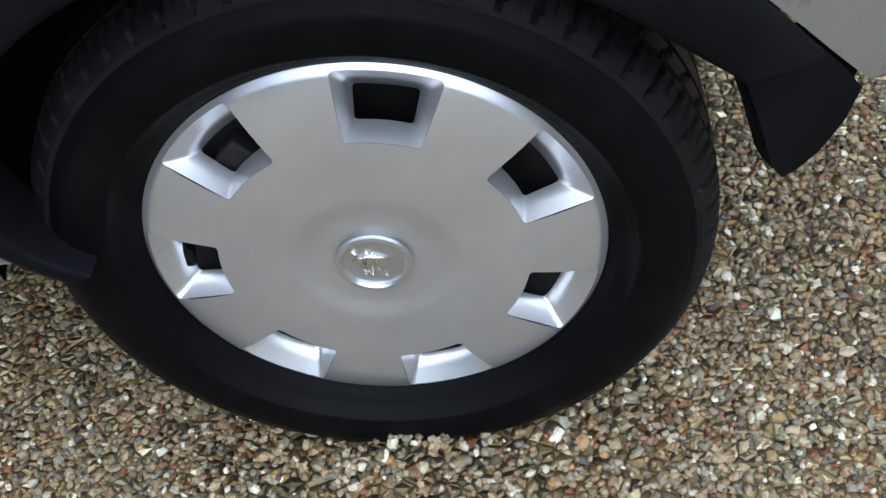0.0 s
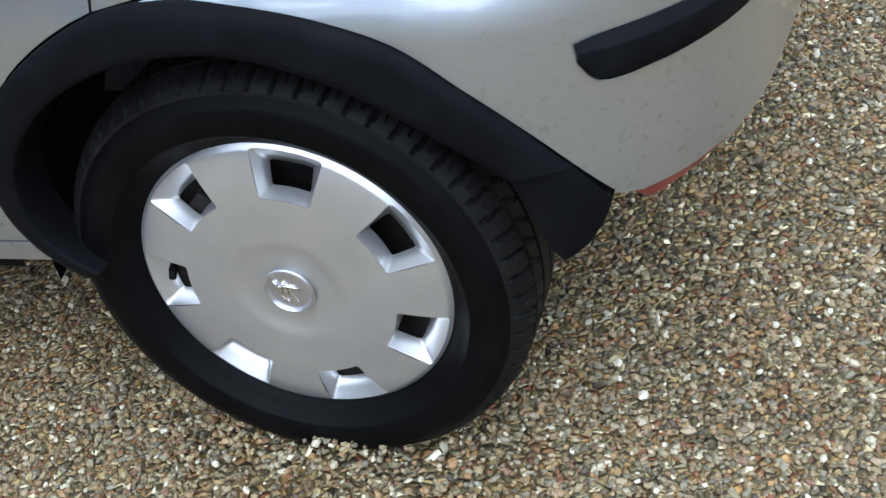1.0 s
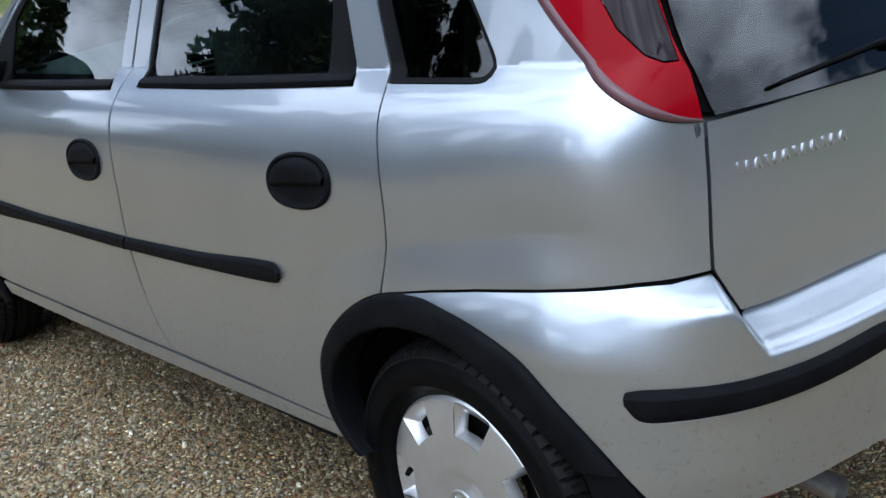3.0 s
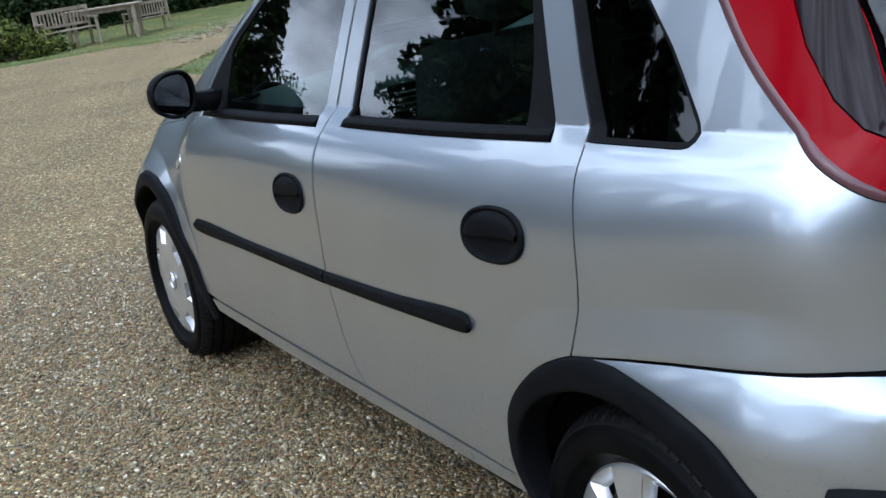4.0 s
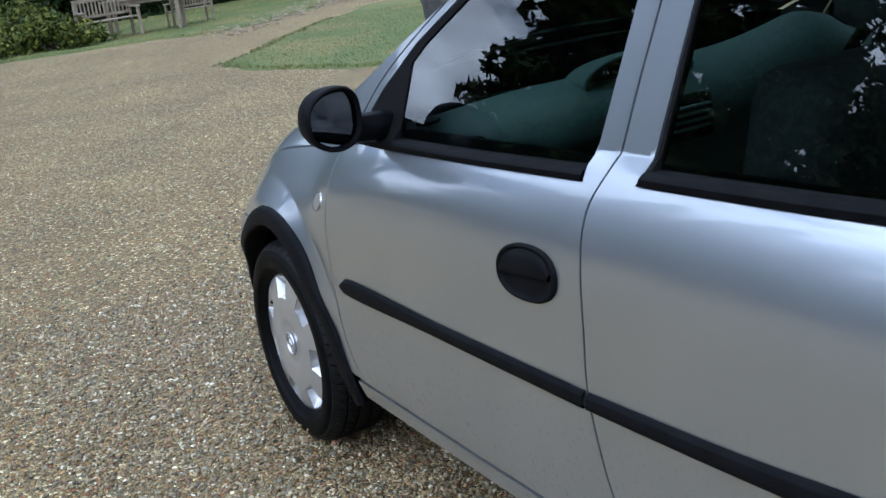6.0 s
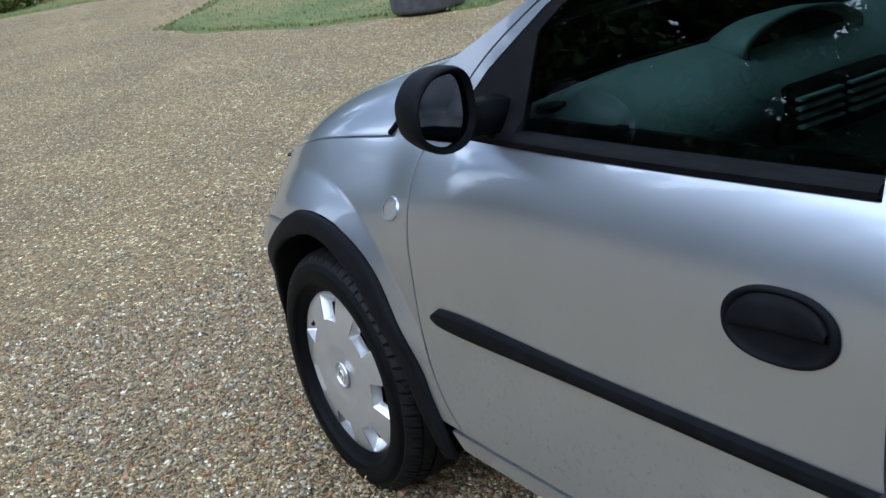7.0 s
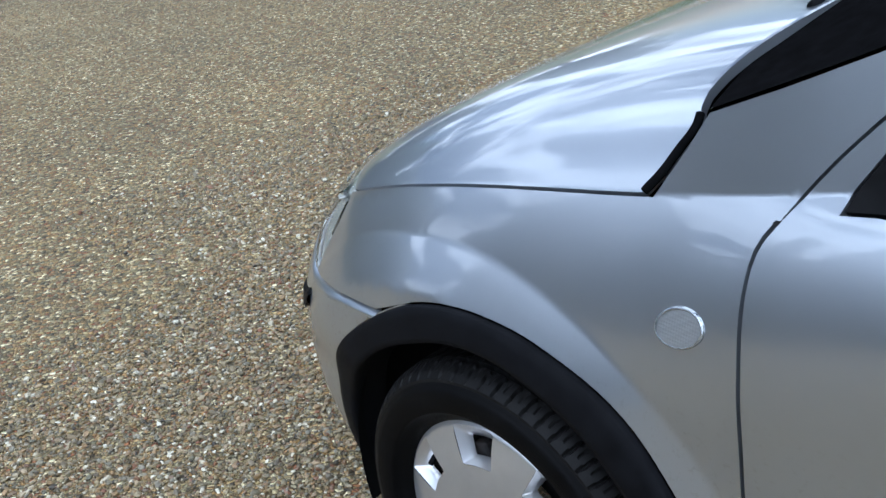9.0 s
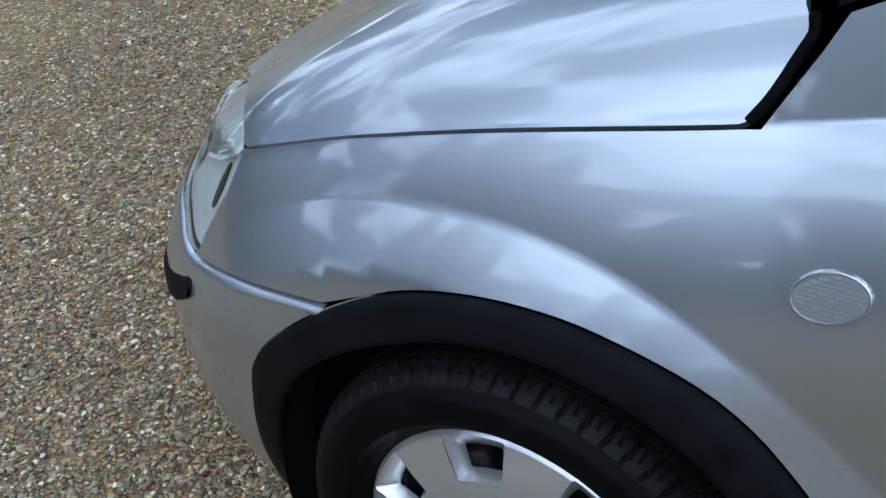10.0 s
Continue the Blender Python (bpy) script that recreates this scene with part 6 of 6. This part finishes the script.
def conifer(m, height, radius, seed, label):
    """Spruce: tapered trunk, whorls of drooping limbs with hanging sprays."""
    r = np.random.default_rng(seed)
    t = new("conifer_tree")
    tagged(t, label, "tree", "conifers")
    bm = bmesh.new()
    tube(bm, [(0.05 * math.sin(z), 0.05 * math.cos(1.3 * z), z) for z in np.linspace(0, height, 12)], np.linspace(0.24, 0.02, 12), 10)
    pts = []
    z = 0.9
    while z < height - 0.2:
        reach = radius * (1 - z / height) ** 0.8 + 0.15
        for a in r.uniform(0, 2 * np.pi, 8):
            ln = reach * r.uniform(0.6, 1.15)
            k = np.linspace(0, 1, 7)
            px, py = np.cos(a) * ln * k, np.sin(a) * ln * k
            pz = z + 0.12 * k * ln - 0.42 * ln * k ** 2 * 0.8
            tube(bm, np.stack([px, py, pz], 1), np.linspace(0.03, 0.005, 7), 4, False)
            n = int(16 + 52 * ln)
            q = r.random(n) ** 0.7
            spread = 0.05 + 0.16 * ln * (1 - q * 0.6)
            off = r.normal(0, 1, n) * spread
            cx = np.cos(a) * ln * q - np.sin(a) * off
            cy = np.sin(a) * ln * q + np.cos(a) * off
            cz = z + 0.12 * q * ln - 0.336 * ln * q ** 2 - np.abs(r.normal(0, 0.09, n)) - 0.12 * np.abs(off)
            pts.append(np.stack([cx, cy, cz], 1))
        z += r.uniform(0.18, 0.34)
    part("trunk", bm, bark, t)
    leaves_mesh("crown", np.vstack(pts), 0.12, needle, t, seed + 1, 0.6)
    t.matrix_basis = m
    return t


def broadleaf(m, height, spread, seed, label, mat=None):
    """Round-headed tree: forked trunk and a crown of leaf clumps with gaps."""
    r = np.random.default_rng(seed)
    t = new("broadleaf_tree")
    tagged(t, label, "tree", "trees round the drive")
    bm = bmesh.new()
    tube(bm, [(0, 0, 0), (0.06, 0.02, height * 0.25), (0.0, 0.08, height * 0.5), (0.05, 0, height * 0.85)], [0.22, 0.17, 0.11, 0.03], 10)
    pts = []
    for k in range(46):
        a, q = r.uniform(0, 2 * np.pi), r.random()
        z = height * (0.22 + 0.76 * q)
        rad = spread * math.sqrt(max(0.05, 1 - ((q - 0.42) / 0.62) ** 2)) * r.uniform(0.45, 1.0)
        c = np.array([math.cos(a) * rad, math.sin(a) * rad, z])
        tube(bm, [(0, 0, z * 0.6), tuple(c * (0.5, 0.5, 1) - (0, 0, z * 0.15)), tuple(c)], [0.06, 0.035, 0.01], 5, False)
        pts.append(c + r.normal(0, 1, (230, 3)) * np.array([0.26, 0.26, 0.2]) * spread * r.uniform(0.5, 0.9))
    part("trunk", bm, bark, t)
    leaves_mesh("crown", np.vstack(pts), 0.13 * max(1, height / 6), mat or leaf, t, seed + 1, 0.8)
    t.matrix_basis = m
    return t


def shrub(m, w, h, seed, mat=None, label="low spreading yellow-green shrub at the lawn's edge", n=16, dense_by=170):
    r = np.random.default_rng(seed)
    t = new("shrub")
    tagged(t, label, "shrub", "shrubs")
    bm = bmesh.new()
    pts = []
    for k in range(n):
        a, q = r.uniform(0, 2 * np.pi), r.random() ** 0.5
        c = np.array([math.cos(a) * q * w, math.sin(a) * q * w, h * (0.15 + 0.75 * (1 - q * q)) * r.uniform(0.3, 1.1)])
        tube(bm, [(0, 0, 0), tuple(c * 0.5), tuple(c)], [0.025, 0.015, 0.006], 5, False)
        pts.append(c + r.normal(0, 1, (dense_by, 3)) * np.array([0.2 * w, 0.2 * w, 0.16 * h]))
    p = np.vstack(pts)
    p[:, 2] = np.maximum(p[:, 2], 0.03)
    part("stem", bm, bark, t)
    leaves_mesh("foliage", p, 0.06 if mat is None else 0.11, mat or juniper, t, seed + 1, 0.9)
    t.matrix_basis = m
    return t


for k, (x, y, w, h) in enumerate(((-20.2, 2.7, 0.7, 0.6), (-20.6, 1.5, 0.9, 0.75), (-20.4, 0.2, 0.8, 0.7), (-22.0, 1.2, 1.1, 1.0), (-22.5, 2.5, 0.9, 0.8), (-21.5, -0.8, 1.0, 0.9))):
    shrub(pose(x, y, 0.02, 0, 0, 40 * k), w, h, 300 + k)
bush = shrub(pose(-27.5, 3.0, 0.0), 1.7, 2.9, 400, needle, "dark overgrown bush at the wood's edge", 40, 330)
for k, (x, y, s) in enumerate(((-27.8, 0.2, 1.0), (-27.0, -2.6, 0.95), (-28.2, 5.6, 1.05), (-28.8, 8.2, 1.0), (-30.5, 10.2, 1.1), (-29.8, 1.6, 1.3), (-30.0, 4.4, 1.35), (-30.2, 7.2, 1.3), (-26.5, -5.4, 1.0))):
    copy_thing(bush, pose(x, y, 0, 0, 0, 77 * k) @ Matrix.Scale(s, 4))
# a thick belt of bushes closes the drive behind the camera
belt = np.random.default_rng(9)
for k in range(36):
    copy_thing(bush, pose(-44 + 2.6 * k + belt.normal(0, 0.8), -23.5 + belt.normal(0, 1.2) + 0.004 * (2.6 * k - 44) ** 2, 0, 0, 0, 67 * k) @ Matrix.Scale(float(0.75 + 0.2 * belt.random()), 4))
for k in range(15):
    copy_thing(bush, pose(17 + belt.normal(0, 0.8) - 0.012 * (2.8 * k - 20) ** 2, -17 + 2.6 * k + belt.normal(0, 0.6), 0, 0, 0, 53 * k) @ Matrix.Scale(float(1.5 + 0.25 * belt.random()), 4))
spruce = conifer(pose(-12.2, -8.4, 0), 10.0, 2.0, 50, "tall dark spruce beside the drive")
for x, y, a, s in ((-11.1, -9.8, 70, 0.9), (-9.8, -10.9, 150, 0.72), (-8.4, -12.0, 230, 0.66), (-6.9, -12.6, 310, 0.75), (-5.2, -13.4, 20, 0.7), (-14.2, -11.6, 110, 0.9), (-12.4, -13.2, 190, 0.85), (-10.2, -14.6, 260, 0.8), (-7.8, -15.6, 330, 0.85), (-13.9, -7.6, 35, 0.95), (-22.0, -6.4, 250, 0.6)):
    c = copy_thing(spruce, pose(x, y, 0, 0, 0, a))
    c.scale = (s, s, s)
oak = broadleaf(pose(-30, 3.0, 0), 7.0, 2.6, 70, "leafy broadleaf tree in a dark wood edge")
k = 0
rng = np.random.default_rng(5)
for x, y in [(-29, -3), (-29.5, 0), (-31, 5.5), (-32, 8.5), (-34, 12), (-33, 1.5), (-28, -6), (-36, 17), (-38, 22), (-30, 28), (-22, 32), (-13, 34), (-4, 33), (6, 30), (15, 26), (26, 22), (33, 9), (34, -4), (31, -15), (24, -25), (14, -31), (4, -34), (-6, -35), (-15, -34), (-24, -29), (-31, -21), (-33, -12)]:
    c = copy_thing(oak, pose(x + rng.normal(0, 0.6), y + rng.normal(0, 0.6), 0, 0, 0, rng.uniform(0, 360)))
    s = rng.uniform(0.75, 1.15) * (0.85 if y < -4 and x < -10 else 0.5 if y < -8 or x > 12 else 1.0)
    c.scale = (s * 1.15, s * 1.15, s)
    tagged(c, "leafy broadleaf tree in the wood edge round the drive")
